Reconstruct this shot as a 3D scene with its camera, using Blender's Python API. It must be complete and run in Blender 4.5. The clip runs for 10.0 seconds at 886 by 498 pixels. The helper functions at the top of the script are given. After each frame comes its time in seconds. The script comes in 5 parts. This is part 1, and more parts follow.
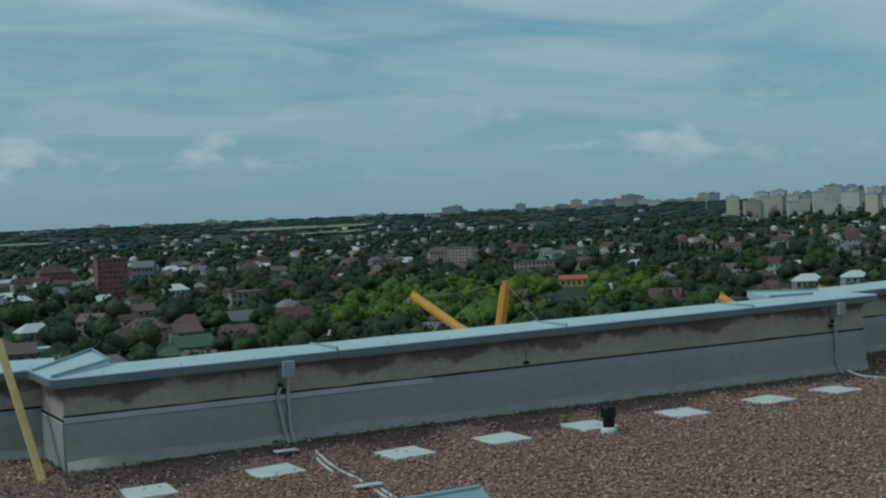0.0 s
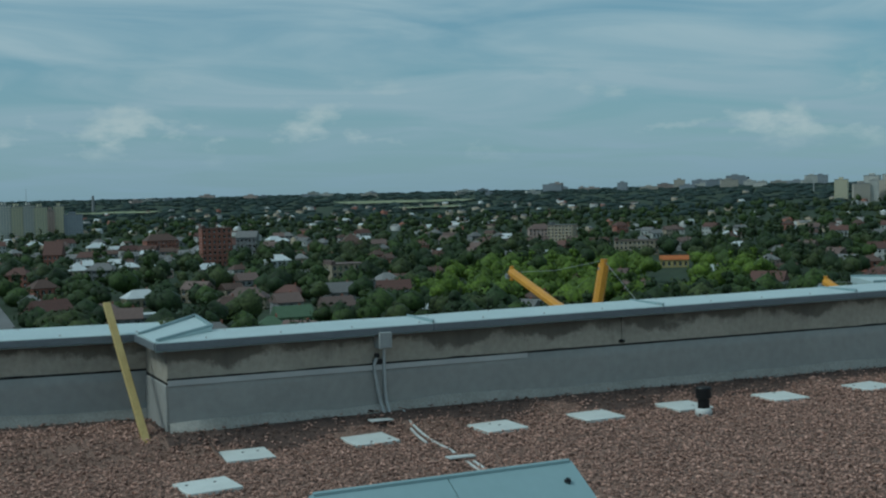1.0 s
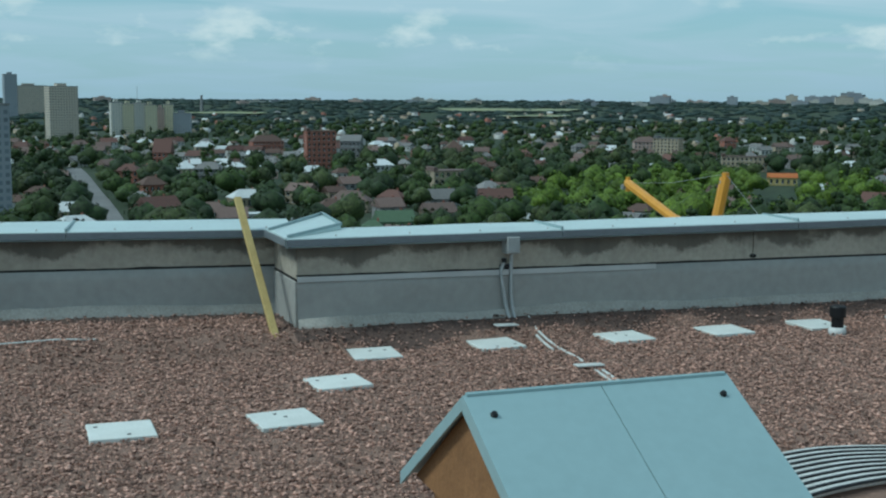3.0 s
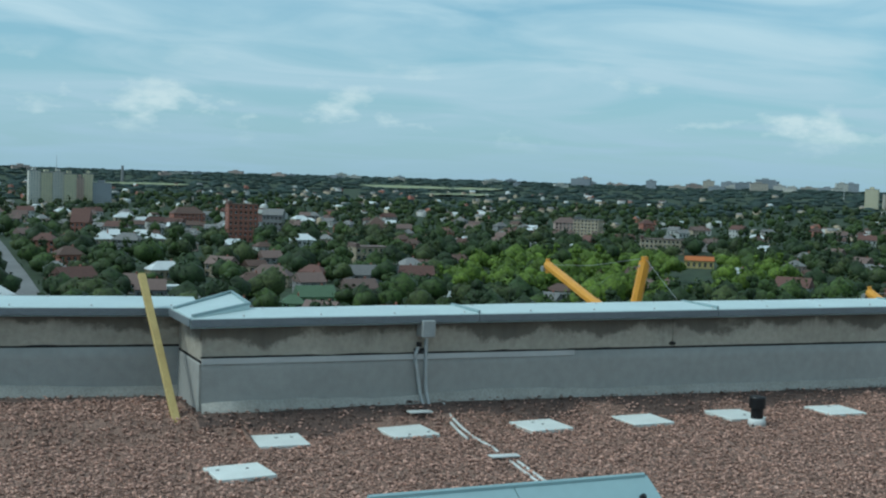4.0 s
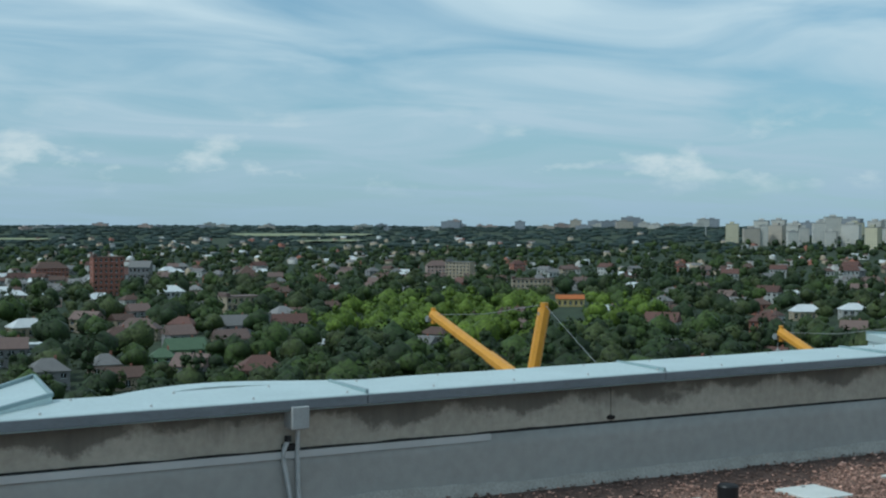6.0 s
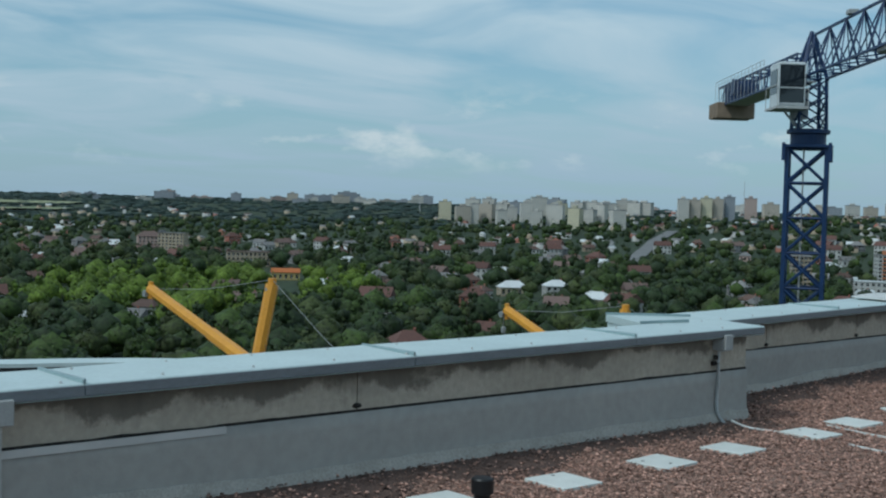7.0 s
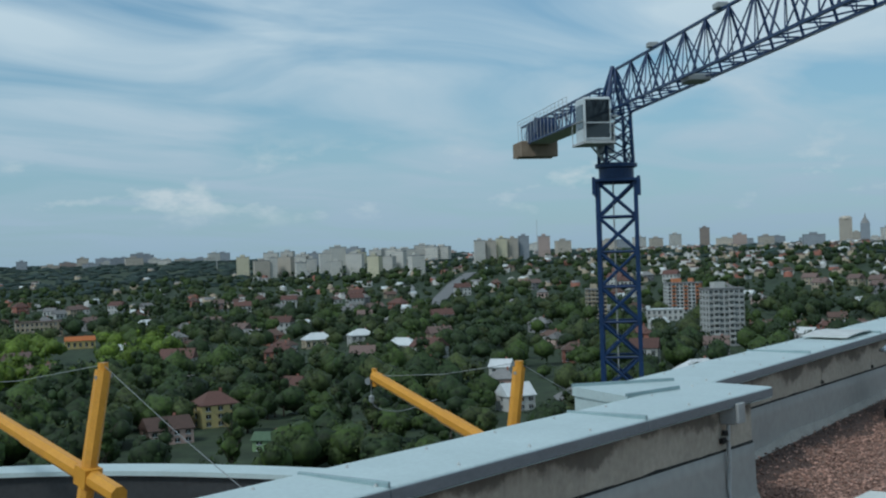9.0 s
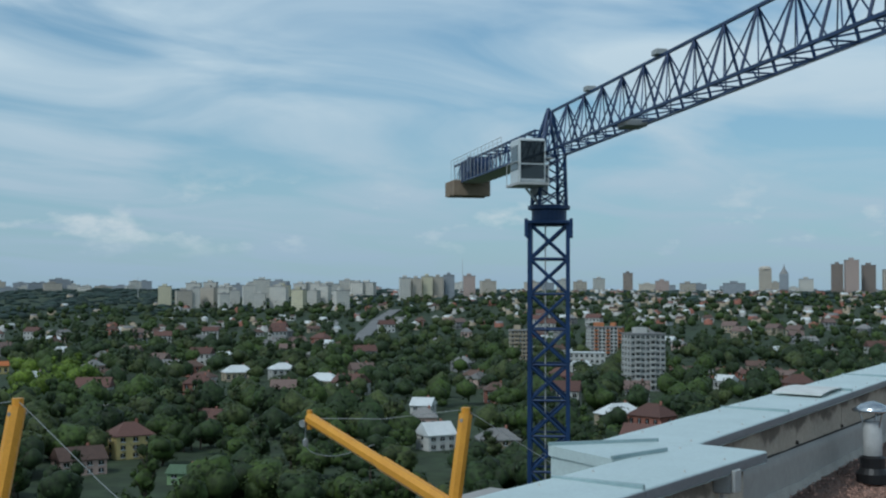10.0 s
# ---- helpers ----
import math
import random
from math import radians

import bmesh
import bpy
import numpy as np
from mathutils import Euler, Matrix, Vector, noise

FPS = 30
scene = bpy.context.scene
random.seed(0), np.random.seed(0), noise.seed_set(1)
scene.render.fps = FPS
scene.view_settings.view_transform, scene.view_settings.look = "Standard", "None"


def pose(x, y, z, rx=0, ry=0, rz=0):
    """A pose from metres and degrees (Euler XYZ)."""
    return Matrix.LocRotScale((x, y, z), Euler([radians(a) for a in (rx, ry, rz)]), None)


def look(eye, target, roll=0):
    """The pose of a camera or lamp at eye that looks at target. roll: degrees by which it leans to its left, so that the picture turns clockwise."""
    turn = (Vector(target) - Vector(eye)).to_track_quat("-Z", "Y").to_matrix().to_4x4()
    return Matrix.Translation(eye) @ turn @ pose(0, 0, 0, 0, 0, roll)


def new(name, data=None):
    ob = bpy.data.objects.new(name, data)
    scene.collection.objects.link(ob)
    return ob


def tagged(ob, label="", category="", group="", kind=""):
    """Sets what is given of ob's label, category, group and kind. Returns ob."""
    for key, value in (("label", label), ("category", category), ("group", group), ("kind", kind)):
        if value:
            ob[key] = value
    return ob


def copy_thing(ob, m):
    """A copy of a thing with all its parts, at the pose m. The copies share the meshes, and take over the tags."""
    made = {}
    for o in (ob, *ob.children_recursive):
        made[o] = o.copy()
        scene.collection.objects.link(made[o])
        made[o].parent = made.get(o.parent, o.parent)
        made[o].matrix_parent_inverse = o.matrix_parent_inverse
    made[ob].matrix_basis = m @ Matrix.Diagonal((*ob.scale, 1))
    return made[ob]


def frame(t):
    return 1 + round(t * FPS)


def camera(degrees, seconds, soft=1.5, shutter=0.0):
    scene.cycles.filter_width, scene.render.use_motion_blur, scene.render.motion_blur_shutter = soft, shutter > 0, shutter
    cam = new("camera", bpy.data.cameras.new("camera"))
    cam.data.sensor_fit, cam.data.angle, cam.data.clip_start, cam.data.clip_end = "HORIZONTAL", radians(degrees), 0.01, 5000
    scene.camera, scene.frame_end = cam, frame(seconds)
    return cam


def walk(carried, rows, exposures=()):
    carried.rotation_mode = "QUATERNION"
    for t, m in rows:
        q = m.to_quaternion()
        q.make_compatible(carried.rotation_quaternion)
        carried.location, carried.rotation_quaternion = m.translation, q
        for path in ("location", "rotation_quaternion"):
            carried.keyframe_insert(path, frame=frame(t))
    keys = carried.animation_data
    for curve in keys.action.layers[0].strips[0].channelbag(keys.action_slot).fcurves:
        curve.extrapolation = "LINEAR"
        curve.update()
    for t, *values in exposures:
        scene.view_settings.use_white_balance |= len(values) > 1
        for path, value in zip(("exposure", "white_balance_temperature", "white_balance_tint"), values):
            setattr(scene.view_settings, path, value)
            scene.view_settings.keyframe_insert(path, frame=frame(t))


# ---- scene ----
cam = camera(39.5, 10.0, soft=2.2)
PATH = [
    (0, (-1.712, -7.991, 1.673), (0.789, -3.664, 1.525), -2.50),
    (0.5, (-1.722, -8.054, 1.676), (0.508, -3.582, 1.515), -1.37),
    (1, (-1.725, -8.042, 1.668), (0.416, -3.529, 1.436), -1.32),
    (1.5, (-1.740, -8.011, 1.656), (0.308, -3.466, 1.268), -1.74),
    (2, (-1.721, -7.935, 1.648), (0.215, -3.344, 1.239), 0.05),
    (2.2, (-1.727, -7.913, 1.658), (0.086, -3.272, 1.229), 0.15),
    (3.3, (-1.894, -7.837, 1.625), (-0.144, -3.195, 0.999), 0.39),
    (3.5, (-1.789, -7.808, 1.644), (-0.015, -3.165, 1.106), 0.42),
    (4, (-1.725, -7.626, 1.643), (0.325, -3.075, 1.361), 1.77),
    (4.5, (-1.544, -7.244, 1.635), (0.498, -2.680, 1.584), 2.82),
    (5, (-1.186, -6.365, 1.594), (1.117, -1.935, 1.314), -0.83),
    (5.2, (-1.129, -6.151, 1.591), (1.272, -1.771, 1.368), -0.67),
    (6.3, (-0.823, -5.589, 1.611), (1.804, -1.335, 1.606), 1.13),
    (6.5, (-0.797, -5.436, 1.623), (2.067, -1.338, 1.701), 1.69),
    (6.6, (-0.775, -5.368, 1.628), (2.139, -1.306, 1.517), 2.48),
    (7, (-0.641, -5.139, 1.584), (2.786, -1.503, 1.403), 1.67),
    (7.5, (-0.573, -4.742, 1.587), (2.957, -1.207, 1.380), 2.00),
    (8, (-0.617, -4.426, 1.601), (3.100, -1.094, 1.326), 1.10),
    (8.3, (-0.474, -4.130, 1.595), (3.325, -0.878, 1.605), -0.72),
    (8.5, (-0.234, -3.781, 1.574), (3.678, -0.672, 1.413), 0.67),
    (9, (0.506, -2.966, 1.589), (4.477, 0.071, 1.608), -1.82),
    (9.5, (0.561, -2.647, 1.575), (4.594, 0.309, 1.578), -0.43),
    (10, (0.972, -2.321, 1.604), (5.118, 0.469, 1.770), 0.17),
]

walk(cam, [(t, look(e, a, r)) for t, e, a, r in PATH], exposures=[(0.0, -0.52, 5400, -8), (1.0, -0.50, 5400, -8), (2.0, -0.23, 5420, -8), (3.5, 0.14, 5430, -7), (5.0, 0.11, 5450, -4), (6.5, -0.02, 5600, 1), (8.0, -0.15, 5600, 2), (10.0, -0.08, 5600, 4)])

# ---------------------------------------------------------------- world and sun
SUN_AZ, SUN_EL = -84.0, 50.0     # bearing from +y towards +x, and height, degrees
world = bpy.data.worlds.new("sky")
scene.world = world
world.use_nodes = True
wn, wl = world.node_tree.nodes, world.node_tree.links
wn.clear()


def wnode(kind, **kw):
    n = wn.new(kind)
    for k, v in kw.items():
        if k in ("operation", "blend_type", "data_type", "sky_type", "sun_disc", "sun_elevation", "sun_rotation", "noise_dimensions", "altitude", "air_density", "dust_density", "ozone_density", "clamp"):
            if k == "operation": n.operation = v
            elif k == "blend_type": n.blend_type = v
            elif k == "data_type": n.data_type = v
            elif k == "sky_type": n.sky_type = v
            elif k == "sun_disc": n.sun_disc = v
            elif k == "sun_elevation": n.sun_elevation = v
            elif k == "sun_rotation": n.sun_rotation = v
            elif k == "altitude": n.altitude = v
            elif k == "air_density": n.air_density = v
            elif k == "dust_density": n.dust_density = v
            elif k == "ozone_density": n.ozone_density = v
            elif k == "clamp": n.use_clamp = v
    return n


def wmath(op, a, b=None, clamp=False):
    n = wnode("ShaderNodeMath", operation=op, clamp=clamp)
    for i, v in enumerate((a, b)):
        if v is None: continue
        if isinstance(v, (int, float)): n.inputs[i].default_value = v
        else: wl.new(v, n.inputs[i])
    return n.outputs[0]


sky = wnode("ShaderNodeTexSky", sky_type="NISHITA", sun_disc=False, sun_elevation=radians(SUN_EL), sun_rotation=radians(SUN_AZ), altitude=200.0, air_density=1.0, dust_density=0.1, ozone_density=1.5)
tc = wnode("ShaderNodeTexCoord")
sep = wnode("ShaderNodeSeparateXYZ")
wl.new(tc.outputs["Generated"], sep.inputs[0])
up = wmath("MAXIMUM", sep.outputs[2], 0.0)
den = wmath("ADD", up, 0.10)
# high thin cloud in long streaks, seen on a flat layer overhead
flat = wnode("ShaderNodeCombineXYZ")
wl.new(wmath("DIVIDE", sep.outputs[0], den), flat.inputs[0])
wl.new(wmath("DIVIDE", sep.outputs[1], den), flat.inputs[1])
turn = wnode("ShaderNodeMapping")
turn.inputs["Rotation"].default_value = (0, 0, radians(38))
turn.inputs["Scale"].default_value = (0.78, 1.08, 1)
wl.new(flat.outputs[0], turn.inputs[0])
n1 = wnode("ShaderNodeTexNoise")
n1.inputs["Scale"].default_value, n1.inputs["Detail"].default_value, n1.inputs["Roughness"].default_value, n1.inputs["Distortion"].default_value = 1.15, 6, 0.5, 0.9
wl.new(turn.outputs[0], n1.inputs["Vector"])
r1 = wnode("ShaderNodeMapRange")
r1.inputs[1].default_value, r1.inputs[2].default_value, r1.inputs[3].default_value, r1.inputs[4].default_value = 0.36, 0.64, 0.06, 0.92
wl.new(n1.outputs[0], r1.inputs[0])
# small heaped clouds low over the skyline
puff = wnode("ShaderNodeMapping")
puff.inputs["Scale"].default_value = (1, 1, 2.3)
wl.new(tc.outputs["Generated"], puff.inputs[0])
n2 = wnode("ShaderNodeTexNoise")
n2.inputs["Scale"].default_value, n2.inputs["Detail"].default_value, n2.inputs["Roughness"].default_value = 13.0, 8, 0.58
wl.new(puff.outputs[0], n2.inputs["Vector"])
r2 = wnode("ShaderNodeMapRange")
r2.inputs[1].default_value, r2.inputs[2].default_value, r2.inputs[3].default_value, r2.inputs[4].default_value = 0.565, 0.69, 0.0, 0.9
wl.new(n2.outputs[0], r2.inputs[0])
low = wmath("MULTIPLY", wmath("MULTIPLY", wmath("SUBTRACT", up, 0.022), 45.0, True), wmath("MULTIPLY", wmath("SUBTRACT", 0.105, up), 22.0, True), True)
heap = wmath("MULTIPLY", r2.outputs[0], low)
cover = r1.outputs[0]
mixc = wnode("ShaderNodeMix", data_type="RGBA")
wl.new(cover, mixc.inputs[0])
tint = wnode("ShaderNodeMix", data_type="RGBA", blend_type="MULTIPLY")
tint.inputs[0].default_value = 1.0
tint.inputs[7].default_value = (0.92, 1.12, 1.06, 1)
wl.new(sky.outputs[0], tint.inputs[6])
wl.new(tint.outputs[2], mixc.inputs[6])
mixc.inputs[7].default_value = (8.7, 9.3, 9.2, 1)
# pale haze towards the horizon, and the sunlit heaps in front of it
haze = wmath("MULTIPLY", wmath("SUBTRACT", 1.0, wmath("MULTIPLY", up, 4.2), True), 0.88)
mixh = wnode("ShaderNodeMix", data_type="RGBA")
wl.new(haze, mixh.inputs[0])
wl.new(mixc.outputs[2], mixh.inputs[6])
mixh.inputs[7].default_value = (3.7, 4.85, 5.75, 1)
mixp = wnode("ShaderNodeMix", data_type="RGBA")
wl.new(heap, mixp.inputs[0])
wl.new(mixh.outputs[2], mixp.inputs[6])
mixp.inputs[7].default_value = (7.6, 7.9, 7.7, 1)
bg = wnode("ShaderNodeBackground")
bg.inputs["Strength"].default_value = 0.082
wl.new(mixp.outputs[2], bg.inputs["Color"])
wout = wnode("ShaderNodeOutputWorld")
wl.new(bg.outputs[0], wout.inputs[0])

sun = new("sun", bpy.data.lights.new("sun", "SUN"))
sun.data.energy, sun.data.angle, sun.data.color = 1.7, radians(12), (1.0, 0.95, 0.87)
sv = Vector((math.sin(radians(SUN_AZ)) * math.cos(radians(SUN_EL)), math.cos(radians(SUN_AZ)) * math.cos(radians(SUN_EL)), math.sin(radians(SUN_EL))))
sun.matrix_world = look(sv * 100, (0, 0, 0))


# ---------------------------------------------------------------- materials
def material(name, base, second=None, scale=4.0, amount=0.5, rough=0.7, metal=0.0, bump=0.0, bump_scale=60.0, by_object=0.0, by_island=0.0, fine=0.0, coords="Object", stretch=(1, 1, 1), spec=0.4):
    m = bpy.data.materials.new(name)
    m.use_nodes = True
    nt = m.node_tree
    n, l = nt.nodes, nt.links
    b = n["Principled BSDF"]
    b.inputs["Roughness"].default_value, b.inputs["Metallic"].default_value = rough, metal
    b.inputs["Specular IOR Level"].default_value = spec
    second = second or tuple(c * 0.7 for c in base)
    t = n.new("ShaderNodeTexCoord")
    mp = n.new("ShaderNodeMapping")
    mp.inputs["Scale"].default_value = stretch
    l.new(t.outputs[coords], mp.inputs[0])
    a = n.new("ShaderNodeTexNoise")
    a.inputs["Scale"].default_value, a.inputs["Detail"].default_value, a.inputs["Roughness"].default_value = scale, 6, 0.62
    l.new(mp.outputs[0], a.inputs["Vector"])
    ramp = n.new("ShaderNodeMapRange")
    ramp.inputs[1].default_value, ramp.inputs[2].default_value = 0.5 - 0.22, 0.5 + 0.22
    ramp.inputs[4].default_value = amount * 2 if amount < 0.5 else 1.0
    l.new(a.outputs[0], ramp.inputs[0])
    mx = n.new("ShaderNodeMix")
    mx.data_type = "RGBA"
    mx.inputs[6].default_value, mx.inputs[7].default_value = (*base, 1), (*second, 1)
    l.new(ramp.outputs[0], mx.inputs[0])
    col = mx.outputs[2]
    for amount_v, src in ((by_object, "ob"), (by_island, "isl"), (fine, "fine")):
        if not amount_v: continue
        hsv = n.new("ShaderNodeHueSaturation")
        mr = n.new("ShaderNodeMapRange")
        mr.inputs[3].default_value, mr.inputs[4].default_value = 1 - amount_v, 1 + amount_v
        if src == "ob": l.new(n.new("ShaderNodeObjectInfo").outputs["Random"], mr.inputs[0])
        elif src == "isl": l.new(n.new("ShaderNodeNewGeometry").outputs["Random Per Island"], mr.inputs[0])
        else:
            f = n.new("ShaderNodeTexNoise")
            f.inputs["Scale"].default_value, f.inputs["Detail"].default_value = scale * 14, 3
            l.new(mp.outputs[0], f.inputs["Vector"])
            mr.inputs[1].default_value, mr.inputs[2].default_value = 0.3, 0.7
            l.new(f.outputs[0], mr.inputs[0])
        l.new(mr.outputs[0], hsv.inputs["Value"])
        l.new(col, hsv.inputs["Color"])
        col = hsv.outputs[0]
    l.new(col, b.inputs["Base Color"])
    if bump:
        f = n.new("ShaderNodeTexNoise")
        f.inputs["Scale"].default_value, f.inputs["Detail"].default_value = bump_scale, 5
        l.new(mp.outputs[0], f.inputs["Vector"])
        bp = n.new("ShaderNodeBump")
        bp.inputs["Strength"].default_value, bp.inputs["Distance"].default_value = bump, 0.02
        l.new(f.outputs[0], bp.inputs["Height"])
        l.new(bp.outputs[0], b.inputs["Normal"])
    return m


M = {
    "coping": material("galvanised_steel", (0.66, 0.755, 0.735), (0.58, 0.67, 0.65), 3.0, 0.5, 0.5, 0.4, 0.06, 9, fine=0.05),
    "seam": material("darker_fold", (0.34, 0.43, 0.44), (0.26, 0.34, 0.35), 4.0, 0.5, 0.5, 0.35, 0.05, 9, fine=0.08),
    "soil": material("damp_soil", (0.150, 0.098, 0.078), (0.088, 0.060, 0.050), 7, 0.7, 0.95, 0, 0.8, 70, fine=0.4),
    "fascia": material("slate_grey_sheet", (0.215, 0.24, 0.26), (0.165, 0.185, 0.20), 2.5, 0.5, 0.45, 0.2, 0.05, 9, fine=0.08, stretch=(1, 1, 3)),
    "concrete": material("old_concrete", (0.465, 0.420, 0.345), (0.34, 0.307, 0.250), 1.7, 0.6, 0.92, 0, 0.35, 40, fine=0.10),
    "stain": material("dark_joint", (0.03, 0.028, 0.026), (0.015, 0.015, 0.015), 6, 0.5, 0.95),
    "membrane": material("grey_membrane", (0.385, 0.378, 0.350), (0.315, 0.308, 0.286), 1.1, 0.6, 0.8, 0, 0.10, 70, fine=0.06),
    "flash": material("flashing", (0.55, 0.55, 0.53), (0.44, 0.44, 0.43), 3, 0.5, 0.6, 0.1),
    "gravel": material("gravel", (0.52, 0.318, 0.248), (0.33, 0.200, 0.152), 30, 0.7, 0.95, 0, 0.3, 120, by_island=0.72),
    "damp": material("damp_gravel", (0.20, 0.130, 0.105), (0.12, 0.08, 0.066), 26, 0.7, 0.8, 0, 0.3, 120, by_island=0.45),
    "bed": material("gravel_bed", (0.37, 0.235, 0.178), (0.21, 0.138, 0.106), 60, 0.7, 0.95, 0, 1.0, 80, fine=0.5),
    "paver": material("pale_paver", (0.72, 0.74, 0.70), (0.60, 0.62, 0.58), 5, 0.5, 0.85, 0, 0.15, 60, by_object=0.05, fine=0.05),
    "hole": material("dark_hole", (0.03, 0.03, 0.03)),
    "black": material("black_plastic", (0.012, 0.012, 0.013), None, 4, 0.4, 0.45),
    "boxgrey": material("pale_grey_plastic", (0.40, 0.41, 0.40), (0.32, 0.33, 0.32), 6, 0.5, 0.55, fine=0.08),
    "pipe": material("grey_conduit", (0.50, 0.51, 0.50), (0.38, 0.39, 0.38), 8, 0.5, 0.5, fine=0.1),
    "white": material("white_plastic", (0.72, 0.73, 0.70), (0.50, 0.50, 0.47), 12, 0.5, 0.6, fine=0.12),
    "timber": material("pale_timber", (0.55, 0.42, 0.17), (0.42, 0.30, 0.11), 9, 0.5, 0.75, 0, 0.2, 40, fine=0.12, stretch=(1, 1, 0.2)),
    "sheet": material("pale_blue_sheet_metal", (0.34, 0.465, 0.475), (0.31, 0.43, 0.44), 1.5, 0.5, 0.5, 0.1, 0.03, 5, fine=0.03),
    "wood": material("raw_board", (0.30, 0.15, 0.06), (0.20, 0.10, 0.04), 7, 0.5, 0.8, 0, 0.2, 40, fine=0.15),
    "yellow": material("yellow_paint", (0.70, 0.335, 0.035), (0.58, 0.26, 0.028), 4, 0.5, 0.42, fine=0.08),
    "rope": material("steel_rope", (0.42, 0.43, 0.42), None, 20, 0.5, 0.45, 0.6),
    "blue": material("blue_crane_paint", (0.013, 0.042, 0.125), (0.009, 0.026, 0.075), 1.2, 0.5, 0.45, fine=0.2),
    "cabwhite": material("white_cab_paint", (0.66, 0.70, 0.70), (0.55, 0.58, 0.58), 2, 0.5, 0.4),
    "ballast": material("concrete_ballast", (0.30, 0.23, 0.165), (0.20, 0.15, 0.105), 1.5, 0.5, 0.9, fine=0.1),
    "glass": material("dark_glass", (0.015, 0.02, 0.024), None, 1, 0.4, 0.08, spec=0.8),
    "steel": material("bright_steel", (0.62, 0.66, 0.68), (0.45, 0.48, 0.50), 5, 0.5, 0.22, 0.9),
    "bitumen": material("dark_bitumen", (0.055, 0.057, 0.058), (0.038, 0.04, 0.041), 1.2, 0.5, 0.85, 0, 0.1, 30, fine=0.1),
    "splash": material("pale_sealant", (0.44, 0.415, 0.37), (0.33, 0.31, 0.27), 5, 0.6, 0.85, 0, 0.2, 40, fine=0.15),
    "earth": material("hillside", (0.026, 0.044, 0.020), (0.040, 0.055, 0.026), 0.012, 0.7, 0.95, fine=0.35),
    "asphalt": material("asphalt", (0.20, 0.20, 0.195), (0.15, 0.15, 0.148), 0.05, 0.5, 0.9, fine=0.1),
    "field": material("pale_field", (0.20, 0.24, 0.12), (0.28, 0.29, 0.17), 0.01, 0.6, 0.95),
    "render_own": material("tower_render", (0.38, 0.37, 0.35), (0.30, 0.29, 0.28), 0.4, 0.5, 0.85),
    "bark": material("bark", (0.08, 0.06, 0.045), (0.05, 0.04, 0.03), 3, 0.5, 0.95),
}
LEAF = [
    material("leaves_mid", (0.046, 0.075, 0.011), (0.023, 0.041, 0.007), 0.06, 0.6, 0.75, by_island=0.26, fine=0.55, coords="Object"),
    material("leaves_dark", (0.026, 0.047, 0.010), (0.014, 0.027, 0.007), 0.06, 0.6, 0.75, by_island=0.26, fine=0.55),
    material("leaves_bright", (0.105, 0.155, 0.011), (0.062, 0.102, 0.010), 0.06, 0.6, 0.75, by_island=0.24, fine=0.55),
    material("leaves_olive", (0.054, 0.072, 0.017), (0.031, 0.044, 0.012), 0.06, 0.6, 0.75, by_island=0.26, fine=0.55),
    # distance haze is mixed into this green as a bluish cast
    material("hazed_far_leaves", (0.034, 0.056, 0.046), (0.024, 0.042, 0.036), 0.008, 0.6, 0.85, by_island=0.3),
]


def run_off(m, edge, depth):
    """Dark algae stains of uneven depth that hang down the concrete from under the coping, with thin vertical streaks."""
    n, l = m.node_tree.nodes, m.node_tree.links
    b = n["Principled BSDF"]
    col = b.inputs["Base Color"].links[0].from_socket
    t, s = n.new("ShaderNodeTexCoord"), n.new("ShaderNodeSeparateXYZ")
    l.new(t.outputs["Object"], s.inputs[0])
    for stretch, scale, detail, e0, e1, gain, amount, tone in (((1.0, 1.0, 0.9), 1.6, 9, edge, edge + 0.04, depth, 0.80, (0.115, 0.102, 0.082, 1)), ((1.0, 1.0, 0.06), 3.4, 6, 0.93, 1.08, 0.75, 0.60, (0.10, 0.09, 0.075, 1)), ((1.0, 1.0, 1.6), 2.2, 6, 0.56, 0.68, 1.0, 0.45, (0.62, 0.57, 0.46, 1))):
        mp = n.new("ShaderNodeMapping")
        mp.inputs["Scale"].default_value = stretch
        mp.inputs["Location"].default_value = (scale, 0.3 * scale, 0)
        l.new(t.outputs["Object"], mp.inputs[0])
        f = n.new("ShaderNodeTexNoise")
        f.inputs["Scale"].default_value, f.inputs["Detail"].default_value, f.inputs["Roughness"].default_value = scale, detail, 0.68
        l.new(mp.outputs[0], f.inputs["Vector"])
        a = n.new("ShaderNodeMath")
        a.operation = "MULTIPLY_ADD"
        a.inputs[1].default_value, a.inputs[2].default_value = gain, 0.0
        l.new(f.outputs[0], a.inputs[0])
        if tone[0] < 0.5: l.new(s.outputs[2], a.inputs[2])
        r = n.new("ShaderNodeMapRange")
        r.inputs[1].default_value, r.inputs[2].default_value, r.inputs[4].default_value = e0, e1, amount
        l.new(a.outputs[0], r.inputs[0])
        mx = n.new("ShaderNodeMix")
        mx.data_type = "RGBA"
        mx.inputs[7].default_value = tone
        l.new(r.outputs[0], mx.inputs[0])
        l.new(col, mx.inputs[6])
        col = mx.outputs[2]
    l.new(col, b.inputs["Base Color"])


run_off(M["concrete"], 0.862, 0.62)


# ---------------------------------------------------------------- building helpers
def mesh_of(name, bm, mats):
    me = bpy.data.meshes.new(name)
    bm.to_mesh(me)
    bm.free()
    for m in mats if isinstance(mats, (list, tuple)) else [mats]:
        me.materials.append(m)
    return me


